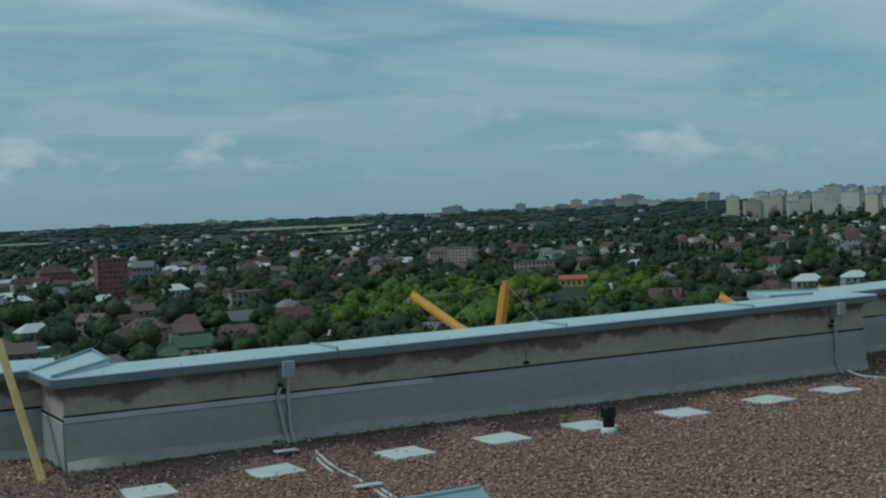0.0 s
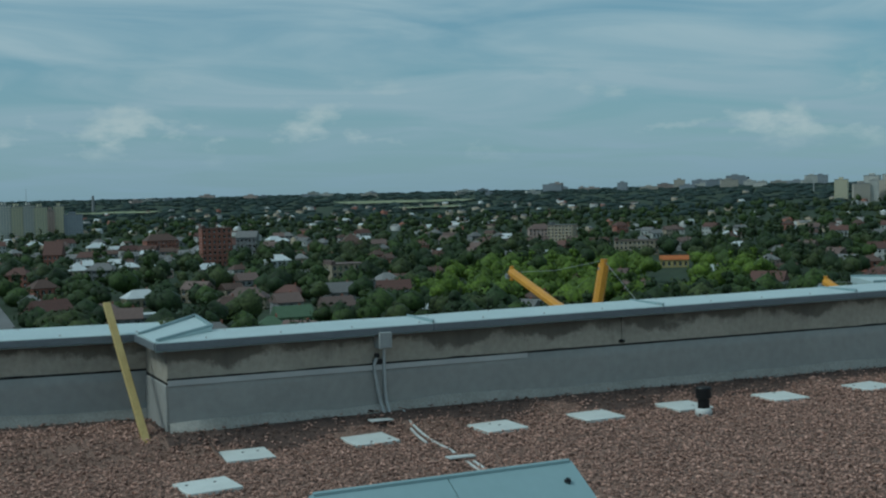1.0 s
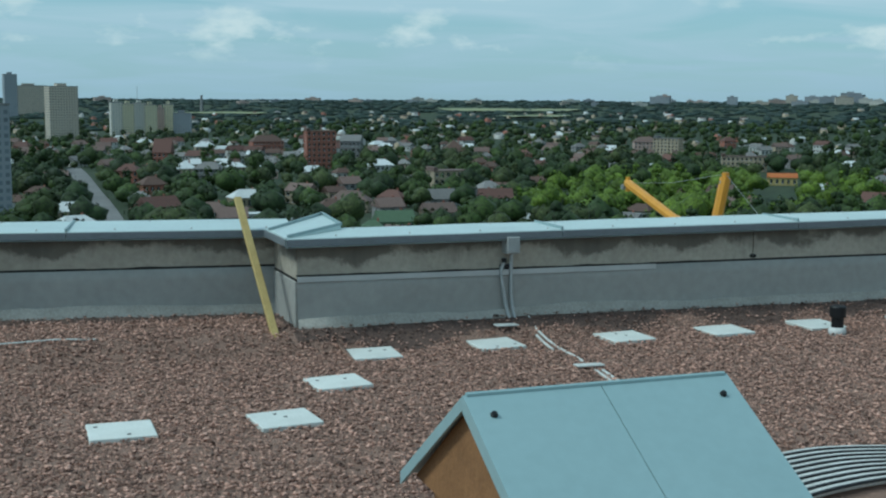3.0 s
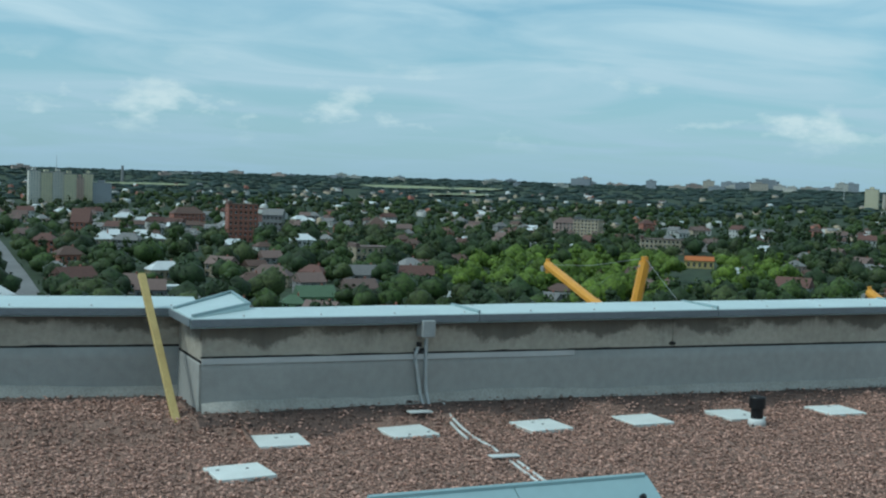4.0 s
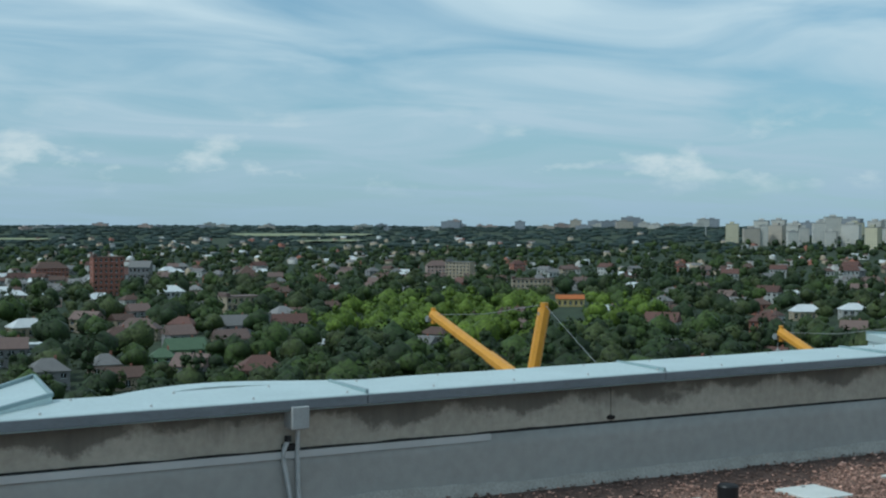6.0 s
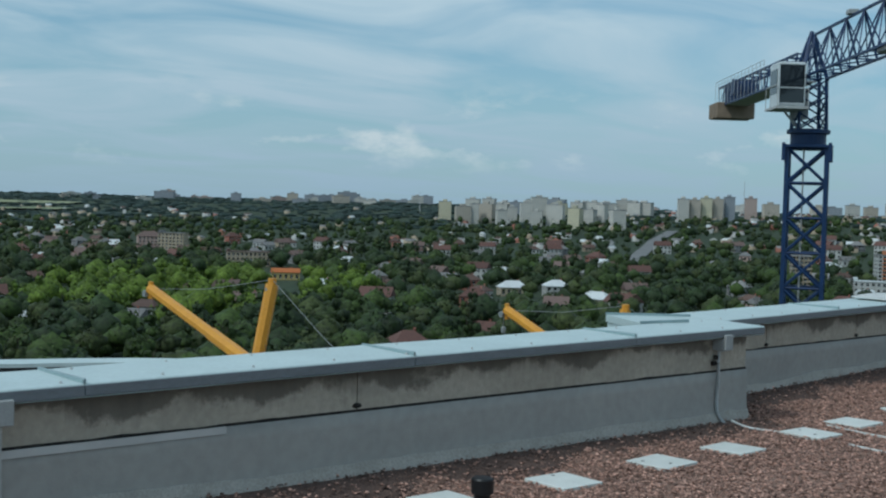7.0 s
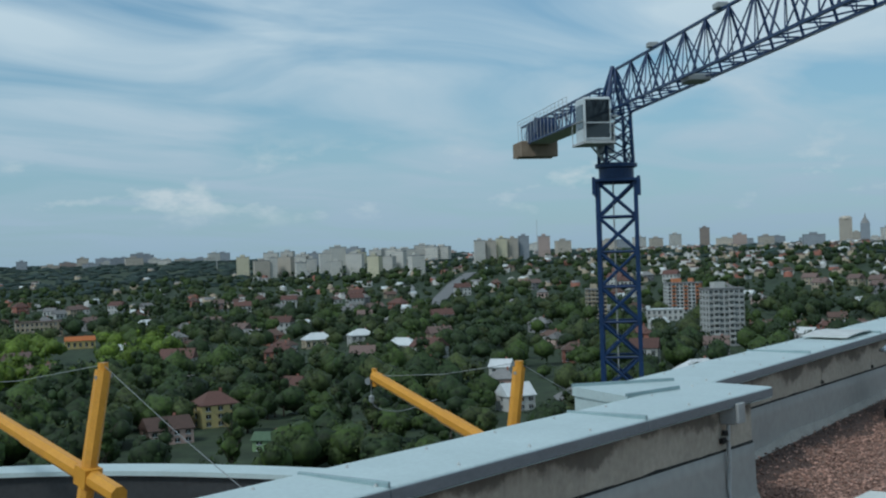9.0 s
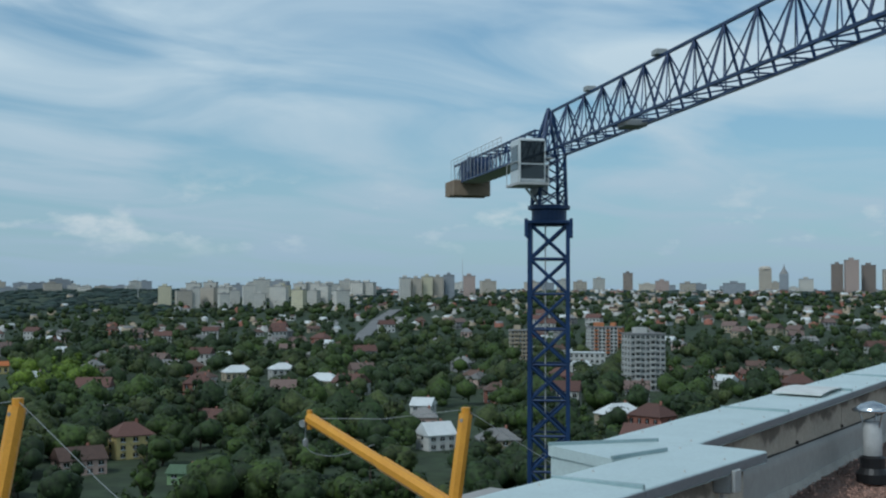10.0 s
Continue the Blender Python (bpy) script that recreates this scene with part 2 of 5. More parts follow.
def part(name, bm, mat, parent=None, label="", smooth=False):
    me = bm if isinstance(bm, bpy.types.Mesh) else mesh_of(name, bm, mat)
    if smooth:
        for p in me.polygons: p.use_smooth = True
    ob = new(name, me)
    if parent is not None: ob.parent = parent
    if label: ob["label"] = label
    return ob


def thing(name, label, category, m=None, group="", kind=""):
    ob = new(name)
    ob.empty_display_size = 0.1
    if m is not None: ob.matrix_basis = m
    return tagged(ob, label, category, group, kind)


def add_box(bm, x0, x1, y0, y1, z0, z1, bevel=0.0, m=None, mi=0):
    vs = [bm.verts.new((x, y, z)) for z in (z0, z1) for y in (y0, y1) for x in (x0, x1)]
    fs = [bm.faces.new([vs[i] for i in q]) for q in ((0, 2, 3, 1), (4, 5, 7, 6), (0, 1, 5, 4), (2, 6, 7, 3), (0, 4, 6, 2), (1, 3, 7, 5))]
    for f in fs: f.material_index = mi
    if bevel:
        es = list({e for f in fs for e in f.edges})
        r = bmesh.ops.bevel(bm, geom=es, offset=bevel, segments=1, affect="EDGES")
        vs = list({v for f in r["faces"] for v in f.verts} | {v for v in vs if v.is_valid})
    if m is not None: bmesh.ops.transform(bm, matrix=m, verts=[v for v in vs if v.is_valid])
    return bm


def box(x0, x1, y0, y1, z0, z1, bevel=0.0, m=None):
    return add_box(bmesh.new(), x0, x1, y0, y1, z0, z1, bevel, m)


def add_bar(bm, a, b, r, sides=6, r2=None, square=False, twist=0.0):
    a, b = Vector(a), Vector(b)
    q = (b - a).to_track_quat("Z", "Y").to_matrix()
    n = 4 if square else sides
    rings = []
    for p, rr in ((a, r), (b, r if r2 is None else r2)):
        rings.append([bm.verts.new(p + q @ Vector((math.cos(2 * math.pi * (k + 0.5) / n + twist) * rr, math.sin(2 * math.pi * (k + 0.5) / n + twist) * rr, 0))) for k in range(n)])
    for k in range(n):
        bm.faces.new((rings[0][k], rings[0][(k + 1) % n], rings[1][(k + 1) % n], rings[1][k]))
    bm.faces.new(rings[0][::-1])
    bm.faces.new(rings[1])
    return bm


def bar(a, b, r, sides=8, r2=None, square=False, twist=0.0):
    return add_bar(bmesh.new(), a, b, r, sides, r2, square, twist)


def lathe(profile, sides=20):
    bm = bmesh.new()
    rings = [[bm.verts.new((math.cos(2 * math.pi * k / sides) * r, math.sin(2 * math.pi * k / sides) * r, z)) for k in range(sides)] for r, z in profile]
    for a, b in zip(rings, rings[1:]):
        for k in range(sides):
            bm.faces.new((a[k], a[(k + 1) % sides], b[(k + 1) % sides], b[k]))
    bm.faces.new(rings[0][::-1])
    bm.faces.new(rings[-1])
    return bm


def tube(points, r, sides=7):
    bm = bmesh.new()
    pts = [Vector(p) for p in points]
    rings = []
    for i, p in enumerate(pts):
        d = (pts[min(i + 1, len(pts) - 1)] - pts[max(i - 1, 0)]).normalized()
        q = d.to_track_quat("Z", "Y").to_matrix()
        rings.append([bm.verts.new(p + q @ Vector((math.cos(2 * math.pi * k / sides) * r, math.sin(2 * math.pi * k / sides) * r, 0))) for k in range(sides)])
    for a, b in zip(rings, rings[1:]):
        for k in range(sides):
            bm.faces.new((a[k], a[(k + 1) % sides], b[(k + 1) % sides], b[k]))
    bm.faces.new(rings[0][::-1])
    bm.faces.new(rings[-1])
    return bm


def from_np(name, verts, faces, mats, mat_index=None):
    me = bpy.data.meshes.new(name)
    verts, faces = np.asarray(verts, dtype=np.float32), np.asarray(faces, dtype=np.int32)
    k = faces.shape[1]
    me.vertices.add(len(verts))
    me.vertices.foreach_set("co", verts.ravel())
    me.loops.add(faces.size)
    me.loops.foreach_set("vertex_index", faces.ravel())
    me.polygons.add(len(faces))
    me.polygons.foreach_set("loop_start", np.arange(0, faces.size, k, dtype=np.int32))
    for m in mats: me.materials.append(m)
    if mat_index is not None: me.polygons.foreach_set("material_index", np.asarray(mat_index, dtype=np.int32))
    me.update(calc_edges=True)
    return me


# ---------------------------------------------------------------- the flat roof
def roof_height(x, y):
    """Gravel is heaped a little towards the parapet."""
    k = min(1.0, max(0.0, (y + 0.32) / 0.40))
    a = 0.12 * k * k * (3 - 2 * k) * min(1.0, max(0.0, 1.0 - (x - 2.0) / 7.5))
    if x > 7.3:
        j = min(1.0, max(0.0, (y - 0.12 - 0.075 * (x - 7.4)) / 0.40))
        a = max(a * max(0.0, 8.3 - x), 0.10 * j * j * (3 - 2 * j))
    return a


LEFT_A, LEFT_B = Vector((0.20, 0.637)), Vector((-7.0, 1.80))     # coping edge of the set-back parapet
RIGHT_A, RIGHT_B = Vector((7.40, 0.42)), Vector((23.0, 1.59))

floor = thing("floor", "flat roof covered with reddish-brown crushed gravel", "gravel roof", kind="structure")


def roof_edge(x):
    """How far out the roof reaches: to the middle of each parapet."""
    if x < 0.3: return 0.95 - 0.161 * x
    if x < 7.6: return 0.30
    return 0.67 + 0.075 * (x - 7.4)


xs = sorted(list(np.linspace(-8, 23.5, 420)) + [0.299, 0.301, 7.599, 7.601])
NV = 150
vv = [(x, -12 + (roof_edge(x) + 12) * (j / NV) ** 0.7, 0.0) for j in range(NV + 1) for x in xs]
vv = [(x, y, roof_height(x, y) - 0.005 + 0.008 * noise.noise((x * 3, y * 3, 0))) for x, y, z in vv]
nx = len(xs)
ff = [(j * nx + i, j * nx + i + 1, (j + 1) * nx + i + 1, (j + 1) * nx + i) for j in range(NV) for i in range(nx - 1)]


def outline_prism(z0, z1):
    pts = [(-8, -12), (23.5, -12), (23.5, roof_edge(23.5)), (7.6, 0.68), (7.6, 0.30), (0.3, 0.30), (0.3, 0.90), (-8, roof_edge(-8))]
    bm = bmesh.new()
    lo = [bm.verts.new((x, y, z0)) for x, y in pts]
    hi = [bm.verts.new((x, y, z1)) for x, y in pts]
    bm.faces.new(lo[::-1])
    bm.faces.new(hi)
    for k in range(len(pts)): bm.faces.new((lo[k], lo[(k + 1) % len(pts)], hi[(k + 1) % len(pts)], hi[k]))
    return bm


part("roof_slab", outline_prism(-0.85, -0.50), M["concrete"], floor)

rng = np.random.default_rng(4)
SLABS = [(-1.258, -1.77), (-0.449, -1.81), (0.035, -1.10), (0.47, -0.39), (1.342, -0.34), (2.29, -0.41), (3.088, -0.424), (3.868, -0.445), (4.74, -0.50), (5.66, -0.51), (6.42, -0.53), (7.40, -0.54), (8.10, -0.49), (9.06, -0.456)]
NS = 235000
sx, sy = rng.uniform(-4.5, 13.5, NS), rng.uniform(-3.7, 1.1, NS)
keep = ~((sx > 6.0) & (sy < -2.6)) & ~((sx > 0.5) & (sx < 7.6) & (sy > 0.1)) & ~((sx > 9) & (sy < -1.8)) & ~((sx < -2.5) & (sy < -2.4)) & ~((sx > 5.2) & (sy < -2.45))
for px, py in SLABS: keep &= ~((abs(sx - px) < 0.155) & (abs(sy - py) < 0.155))
sx, sy = sx[keep], sy[keep]
NS = len(sx)
sz = np.array([roof_height(a, b) for a, b in zip(sx, sy)])


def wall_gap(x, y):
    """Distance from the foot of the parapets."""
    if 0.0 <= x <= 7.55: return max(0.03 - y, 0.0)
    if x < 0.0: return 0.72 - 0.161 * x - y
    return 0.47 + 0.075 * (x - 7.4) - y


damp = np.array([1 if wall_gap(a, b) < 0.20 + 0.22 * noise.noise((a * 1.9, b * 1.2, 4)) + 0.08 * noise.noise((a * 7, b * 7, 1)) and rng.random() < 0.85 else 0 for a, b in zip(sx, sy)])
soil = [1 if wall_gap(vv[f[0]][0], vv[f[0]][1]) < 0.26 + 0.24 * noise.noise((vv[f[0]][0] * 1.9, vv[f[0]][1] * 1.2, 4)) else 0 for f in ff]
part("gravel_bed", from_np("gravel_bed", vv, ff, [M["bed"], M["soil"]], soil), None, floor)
thin = (damp == 0) | (rng.random(NS) < 0.30)        # few stones show in the damp soil at the foot of the walls
sx, sy, sz, damp = sx[thin], sy[thin], sz[thin], damp[thin]
NS = len(sx)
octa = np.array([(1, 0, 0), (-1, 0, 0), (0, 1, 0), (0, -1, 0), (0, 0, 1), (0, 0, -1)], dtype=float)
of = np.array([(0, 2, 4), (2, 1, 4), (1, 3, 4), (3, 0, 4), (2, 0, 5), (1, 2, 5), (3, 1, 5), (0, 3, 5)])
size = rng.uniform(0.0038, 0.0100, (NS, 1, 1)) * rng.uniform(0.4, 1.75, (NS, 1, 3))
sv_ = octa[None] * size * rng.uniform(0.7, 1.3, (NS, 6, 1))
qa = rng.normal(size=(NS, 4))
qa /= np.linalg.norm(qa, axis=1, keepdims=True)
w_, x_, y_, z_ = qa.T
rot = np.stack([1 - 2 * (y_ * y_ + z_ * z_), 2 * (x_ * y_ - z_ * w_), 2 * (x_ * z_ + y_ * w_), 2 * (x_ * y_ + z_ * w_), 1 - 2 * (x_ * x_ + z_ * z_), 2 * (y_ * z_ - x_ * w_), 2 * (x_ * z_ - y_ * w_), 2 * (y_ * z_ + x_ * w_), 1 - 2 * (x_ * x_ + y_ * y_)], 1).reshape(NS, 3, 3)
sv_ = np.einsum("nij,nkj->nki", rot, sv_) * np.array([1.25, 1.25, 0.62])
sv_ += np.stack([sx, sy, sz + rng.uniform(-0.004, 0.012, NS)], 1)[:, None]
fi = (of[None] + 6 * np.arange(NS)[:, None, None]).reshape(-1, 3)
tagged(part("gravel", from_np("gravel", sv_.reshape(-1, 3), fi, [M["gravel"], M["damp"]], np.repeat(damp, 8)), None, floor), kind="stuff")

# the building below the roof
own = thing("own_tower", "pale rendered tower block below the gravel roof", "building", kind="structure")
part("wall", outline_prism(-52, -0.86), M["render_own"], own)


# ---------------------------------------------------------------- parapets
def parapet(name, label, a, b, depth, z_lip, z_top, z_ledge, z_ledge_end, seams, joints, strip_to, overhang=0.09, base=-0.05):
    """A parapet from a to b along the coping's inner edge: membrane below, old concrete above, sheet-metal coping on top."""
    d = (b - a)
    length = d.length
    m = Matrix.Translation((a.x, a.y, 0)) @ Matrix.Rotation(math.atan2(d.y, d.x), 4, "Z")
    w = thing(name, label, "parapet wall", m, kind="structure")
    o = overhang

    def led(u):
        return z_ledge + (z_ledge_end - z_ledge) * u / length

    def roof_rise(u):
        p = a + d * (u / length)
        return roof_height(p.x, p.y)

    cuts = [o] + joints + [length - o]
    for u0, u1 in zip(cuts, cuts[1:]):
        bm = box(u0 + 0.004, u1 - 0.004, o, depth - 0.05, 0.0, z_lip + 0.02)
        for v in bm.verts:
            if v.co.z < 0.1: v.co.z = led(v.co.x) - 0.012
        bmesh.ops.subdivide_edges(bm, edges=[e for e in bm.edges if abs(e.verts[0].co.x - e.verts[1].co.x) > 0.5], cuts=24)
        for v in bm.verts:
            if v.co.y < o + 0.01: v.co.y += 0.007 * noise.noise((v.co.x * 2.1, v.co.z * 5, 1.0))
            if v.co.z < z_lip - 0.02: v.co.z += 0.010 * noise.noise((v.co.x * 4.7, 3.0, 1.0))
        part("concrete_panel", bm, M["concrete"], w, "weathered concrete with dark run-off stains")
    for u in joints:
        bm = bmesh.new()
        bmesh.ops.create_icosphere(bm, subdivisions=2, radius=1.0)
        for v in bm.verts: v.co = Vector((u + v.co.x * 0.035, o + 0.004 + v.co.y * 0.02, led(u) + 0.01 + v.co.z * 0.016)) + 0.008 * Vector(noise.noise_vector(v.co * 2.3))
        part("broken_mortar", bm, M["stain"], w)
    bm = box(o, length - o, o - 0.002, o + 0.02, -0.026, -0.011)
    for v in bm.verts: v.co.z += led(v.co.x)
    part("open_joint", bm, M["stain"], w, "dark open joint")
    # membrane upstand, creased and flared at its foot
    bm = bmesh.new()
    n = max(8, int(length / 0.12))
    prof = [(o - 0.012, 1.0), (o - 0.016, 0.82), (o - 0.014, 0.5), (o - 0.018, 0.30), (o - 0.028, 0.12), (o - 0.055, base)]
    rows = []
    for i in range(n + 1):
        u = o + (length - 2 * o) * i / n
        rows.append([bm.verts.new((u, y + 0.008 * noise.noise((u * 1.3, z * 2, 2.0)), z * (led(u) - 0.026))) for y, z in prof] + [bm.verts.new((u, o + 0.03, led(u) - 0.026))])
    for p, q in zip(rows, rows[1:]):
        for k in range(len(prof) - 1):
            bm.faces.new((p[k], p[k + 1], q[k + 1], q[k]))
        bm.faces.new((p[-1], p[0], q[0], q[-1]))
    part("membrane", bm, M["membrane"], w, "grey painted roofing membrane", smooth=True)
    bm = bmesh.new()
    rows = []
    for i in range(n + 1):
        u = o + (length - 2 * o) * i / n
        zt = 0.070 + 0.03 * noise.noise((u * 1.1, 7.0, 2.0)) + 0.014 * noise.noise((u * 6, 1.0, 2.0)) + roof_rise(u)
        rows.append([bm.verts.new((u, o - 0.030, zt)), bm.verts.new((u, o - 0.060, -0.03 + roof_rise(u))), bm.verts.new((u, o + 0.01, zt - 0.004))])
    for p, q in zip(rows, rows[1:]):
        bm.faces.new((p[0], p[1], q[1], q[0]))
        bm.faces.new((p[2], p[0], q[0], q[2]))
    part("foot_sealant", bm, M["splash"], w, "pale uneven sealant at the foot", smooth=True)
    part("core", box(o, length - o, o + 0.005, depth - 0.06, -0.4, min(z_ledge, z_ledge_end) - 0.03), M["membrane"], w)
    if strip_to:
        bm = box(o, strip_to, o - 0.024, o - 0.012, -0.058, -0.022)
        for v in bm.verts: v.co.z += led(v.co.x)
        part("flashing_strip", bm, M["flash"], w, "pale metal flashing strip")
    # coping sheets with standing seams
    cuts = [0.0] + seams + [length]
    for u0, u1 in zip(cuts, cuts[1:]):
        bm = bmesh.new()
        pr = [(0.016, z_lip - 0.010), (-0.002, z_lip - 0.009), (0.010, z_lip + 0.002), (-0.006, z_top - 0.006), (0.003, z_top), (depth - 0.01, z_top + 0.012), (depth, z_top), (depth, z_lip), (depth - 0.01, z_lip + 0.03), (0.012, z_lip + 0.03)]
        k = max(2, int((u1 - u0) / 0.25))
        rr = []
        for i in range(k + 1):
            u = u0 + 0.001 + (u1 - u0 - 0.002) * i / k
            rr.append([bm.verts.new((u, y, z + (0.004 * noise.noise((u * 1.7, y * 4, 5.0)) if 0.004 < y < depth - 0.004 else 0.0015 * noise.noise((u * 2, 0, 9))))) for y, z in pr])
        for p, q in zip(rr, rr[1:]):
            for j in range(len(pr)):
                bm.faces.new((p[j], q[j], q[(j + 1) % len(pr)], p[(j + 1) % len(pr)]))
        bm.faces.new(rr[0][::-1])
        bm.faces.new(rr[-1])
        part("coping_sheet", bm, M["coping"], w, "pale galvanised sheet")
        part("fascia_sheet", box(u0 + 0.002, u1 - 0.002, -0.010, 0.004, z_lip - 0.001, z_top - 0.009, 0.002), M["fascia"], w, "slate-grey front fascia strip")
    for u in seams:
        part("standing_seam", box(u - 0.009, u + 0.009, -0.004, depth + 0.004, z_top - 0.004, z_top + 0.022, 0.004), M["seam"], w)
    u = 0.35
    while u < length:
        part("screw", SCREW, None, w).location = (u, 0.05, z_top + 0.006)
        part("screw", SCREW, None, w).location = (u + 0.22, depth - 0.07, z_top + 0.014)
        u += 0.52
    return w


SCREW = mesh_of("screw", lathe([(0.008, -0.006), (0.008, 0.0), (0.0045, 0.002), (0.0045, 0.006), (0.003, 0.007)], 8), M["flash"])
COPE_END = 7.59
parapet("wall_1", "projecting roof parapet of stained concrete with sheet-metal coping", Vector((0, 0)), Vector((COPE_END, 0)), 0.46, 0.672, 0.728, 0.482, 0.422, [2.0, 4.007, 6.014], [3.67], 2.81)
parapet("wall_2", "set-back roof parapet of stained concrete with sheet-metal coping", LEFT_B, LEFT_A, 0.62, 0.672, 0.728, 0.44, 0.475, [1.6, 3.7, 5.75], [2.1, 5.2], 0)
parapet("wall_3", "set-back roof parapet with a long sheet-metal coping", RIGHT_A, RIGHT_B, 0.50, 0.672, 0.728, 0.475, 0.25, [2.4, 4.6, 6.6, 8.8, 11.0, 13.2], [1.2, 3.0, 4.6, 6.2, 8.1, 10.0, 12.0], 0)


def mitre_cap(name, label, quad, folds, body, face=None):
    """The short return between two parapets under a mitred corner sheet; quad: its corners with their heights, folds: raised edges on it."""
    w = thing(name, label, "parapet wall", kind="structure")
    x0, x1, y0, y1 = body
    part("concrete_panel", box(x0, x1, y0, y1, 0.44, 0.70, 0.004), M["concrete"], w)
    part("membrane", box(x0 - 0.012, x1 + 0.012, y0, y1, -0.3, 0.425, 0.006), M["membrane"], w)
    part("open_joint", box(x0 - 0.002, x1 + 0.002, y0 + 0.002, y1 - 0.002, 0.426, 0.439), M["stain"], w)
    bm = bmesh.new()
    top = [bm.verts.new(p) for p in quad]
    low = [bm.verts.new((x, y, z - 0.055)) for x, y, z in quad]
    bm.faces.new(top)
    bm.faces.new(low[::-1])
    for k in range(len(quad)): bm.faces.new((low[k], low[(k + 1) % len(quad)], top[(k + 1) % len(quad)], top[k]))
    bmesh.ops.recalc_face_normals(bm, faces=bm.faces)
    part("coping_sheet", bm, M["coping"], w, "folded galvanised corner cap")
    for a, b in folds: part("standing_seam", bar(a, b, 0.013, square=True), M["seam"], w, "raised fold of the sheet")
    if face:
        a, b, z0_, z1_ = face
        bm = bmesh.new()
        d = Vector((b[1] - a[1], a[0] - b[0], 0)).normalized() * 0.02
        lo = [bm.verts.new((p[0] + e.x, p[1] + e.y, z0_)) for e in (Vector(), d) for p in (a, b)]
        hi = [bm.verts.new((v.co.x, v.co.y, z1_)) for v in lo]
        for f in ((0, 1, 3, 2),): bm.faces.new([lo[k] for k in f]), bm.faces.new([hi[k] for k in f][::-1])
        for p, q_ in ((0, 1), (1, 3), (3, 2), (2, 0)): bm.faces.new((lo[p], lo[q_], hi[q_], hi[p]))
        bmesh.ops.recalc_face_normals(bm, faces=bm.faces)
        part("outer_sheet", bm, M["coping"], w, "pale upright sheet")
    return w


mitre_cap("wall_4", "return of the parapet under a folded mitred cap", [(-0.004, -0.006, 0.731), (0.48, 0.39, 0.765), (0.56, 1.18, 0.768), (-0.006, 0.56, 0.733)], [((0.015, 0.02, 0.741), (0.48, 0.39, 0.775)), ((0.0, 0.50, 0.741), (0.56, 1.18, 0.778)), ((0.48, 0.39, 0.772), (0.56, 1.18, 0.776))], (0.09, 0.31, 0.10, 1.0))
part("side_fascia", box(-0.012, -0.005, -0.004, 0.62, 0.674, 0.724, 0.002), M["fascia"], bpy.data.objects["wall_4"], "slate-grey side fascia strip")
mitre_cap("wall_5", "return of the parapet under a folded mitred cap", [(COPE_END - 0.004, 0.28, 0.734), (7.42, 0.56, 0.760), (6.86, 0.95, 0.766), (6.70, 0.49, 0.745)], [((7.42, 0.56, 0.767), (6.86, 0.95, 0.772)), ((7.17, 0.40, 0.752), (6.70, 0.49, 0.752))], (7.10, COPE_END - 0.09, 0.30, 0.92), ((6.71, 0.50), (6.87, 0.94), 0.2, 0.745))

# ---------------------------------------------------------------- things on the roof
PAVER = mesh_of("paver", box(-0.16, 0.16, -0.16, 0.16, -0.03, 0.016, 0.004), M["paver"])
HOLE = mesh_of("hole", lathe([(0.011, 0.0), (0.011, 0.0015)], 8), M["hole"])
rp = random.Random(3)
for x, y in SLABS:
    pv = thing("paver", "pale square concrete paving slab lying in the gravel", "paving slab", pose(x, y, roof_height(x, y), rp.uniform(-1.2, 1.2), rp.uniform(-1.2, 1.2), rp.uniform(-4, 4)), "slabs along the parapet")
    part("slab", PAVER, None, pv)
    for k in range(rp.choice((0, 1, 2, 2))):
        part("drill_hole", HOLE, None, pv).location = (rp.uniform(-0.12, 0.12), rp.uniform(-0.12, 0.12), 0.0165)

vent = thing("vent_pipe", "short black plastic vent pipe on a white collar", "vent pipe", pose(3.80, -0.77, 0))
part("collar", lathe([(0.062, -0.02), (0.062, 0.03), (0.05, 0.05), (0.044, 0.05)], 20), M["white"], vent, "white plastic collar", True)
part("pipe", lathe([(0.043, 0.03), (0.043, 0.13)], 20), M["black"], vent)
part("cap", lathe([(0.052, 0.12), (0.058, 0.125), (0.058, 0.195), (0.052, 0.203), (0.02, 0.205)], 20), M["black"], vent)

sheet_ = thing("loose_sheet", "pale bent sheet lying on the parapet coping", "metal sheet", pose(11.5, 1.0, 0.738, 0, 0, 6))
bm = bmesh.new()
rr = []
for i in range(9):
    u = -0.45 + 0.9 * i / 8
    z = 0.024 * math.cos(u * 2.4)
    rr.append([bm.verts.new((u, y, z + dz)) for y, dz in ((-0.2, 0), (0.2, 0.01), (0.2, 0.018), (-0.2, 0.008))])
for p, q in zip(rr, rr[1:]):
    for k in range(4): bm.faces.new((p[k], q[k], q[(k + 1) % 4], p[(k + 1) % 4]))
bm.faces.new(rr[0][::-1])
bm.faces.new(rr[-1])
part("sheet", bm, M["white"], sheet_)

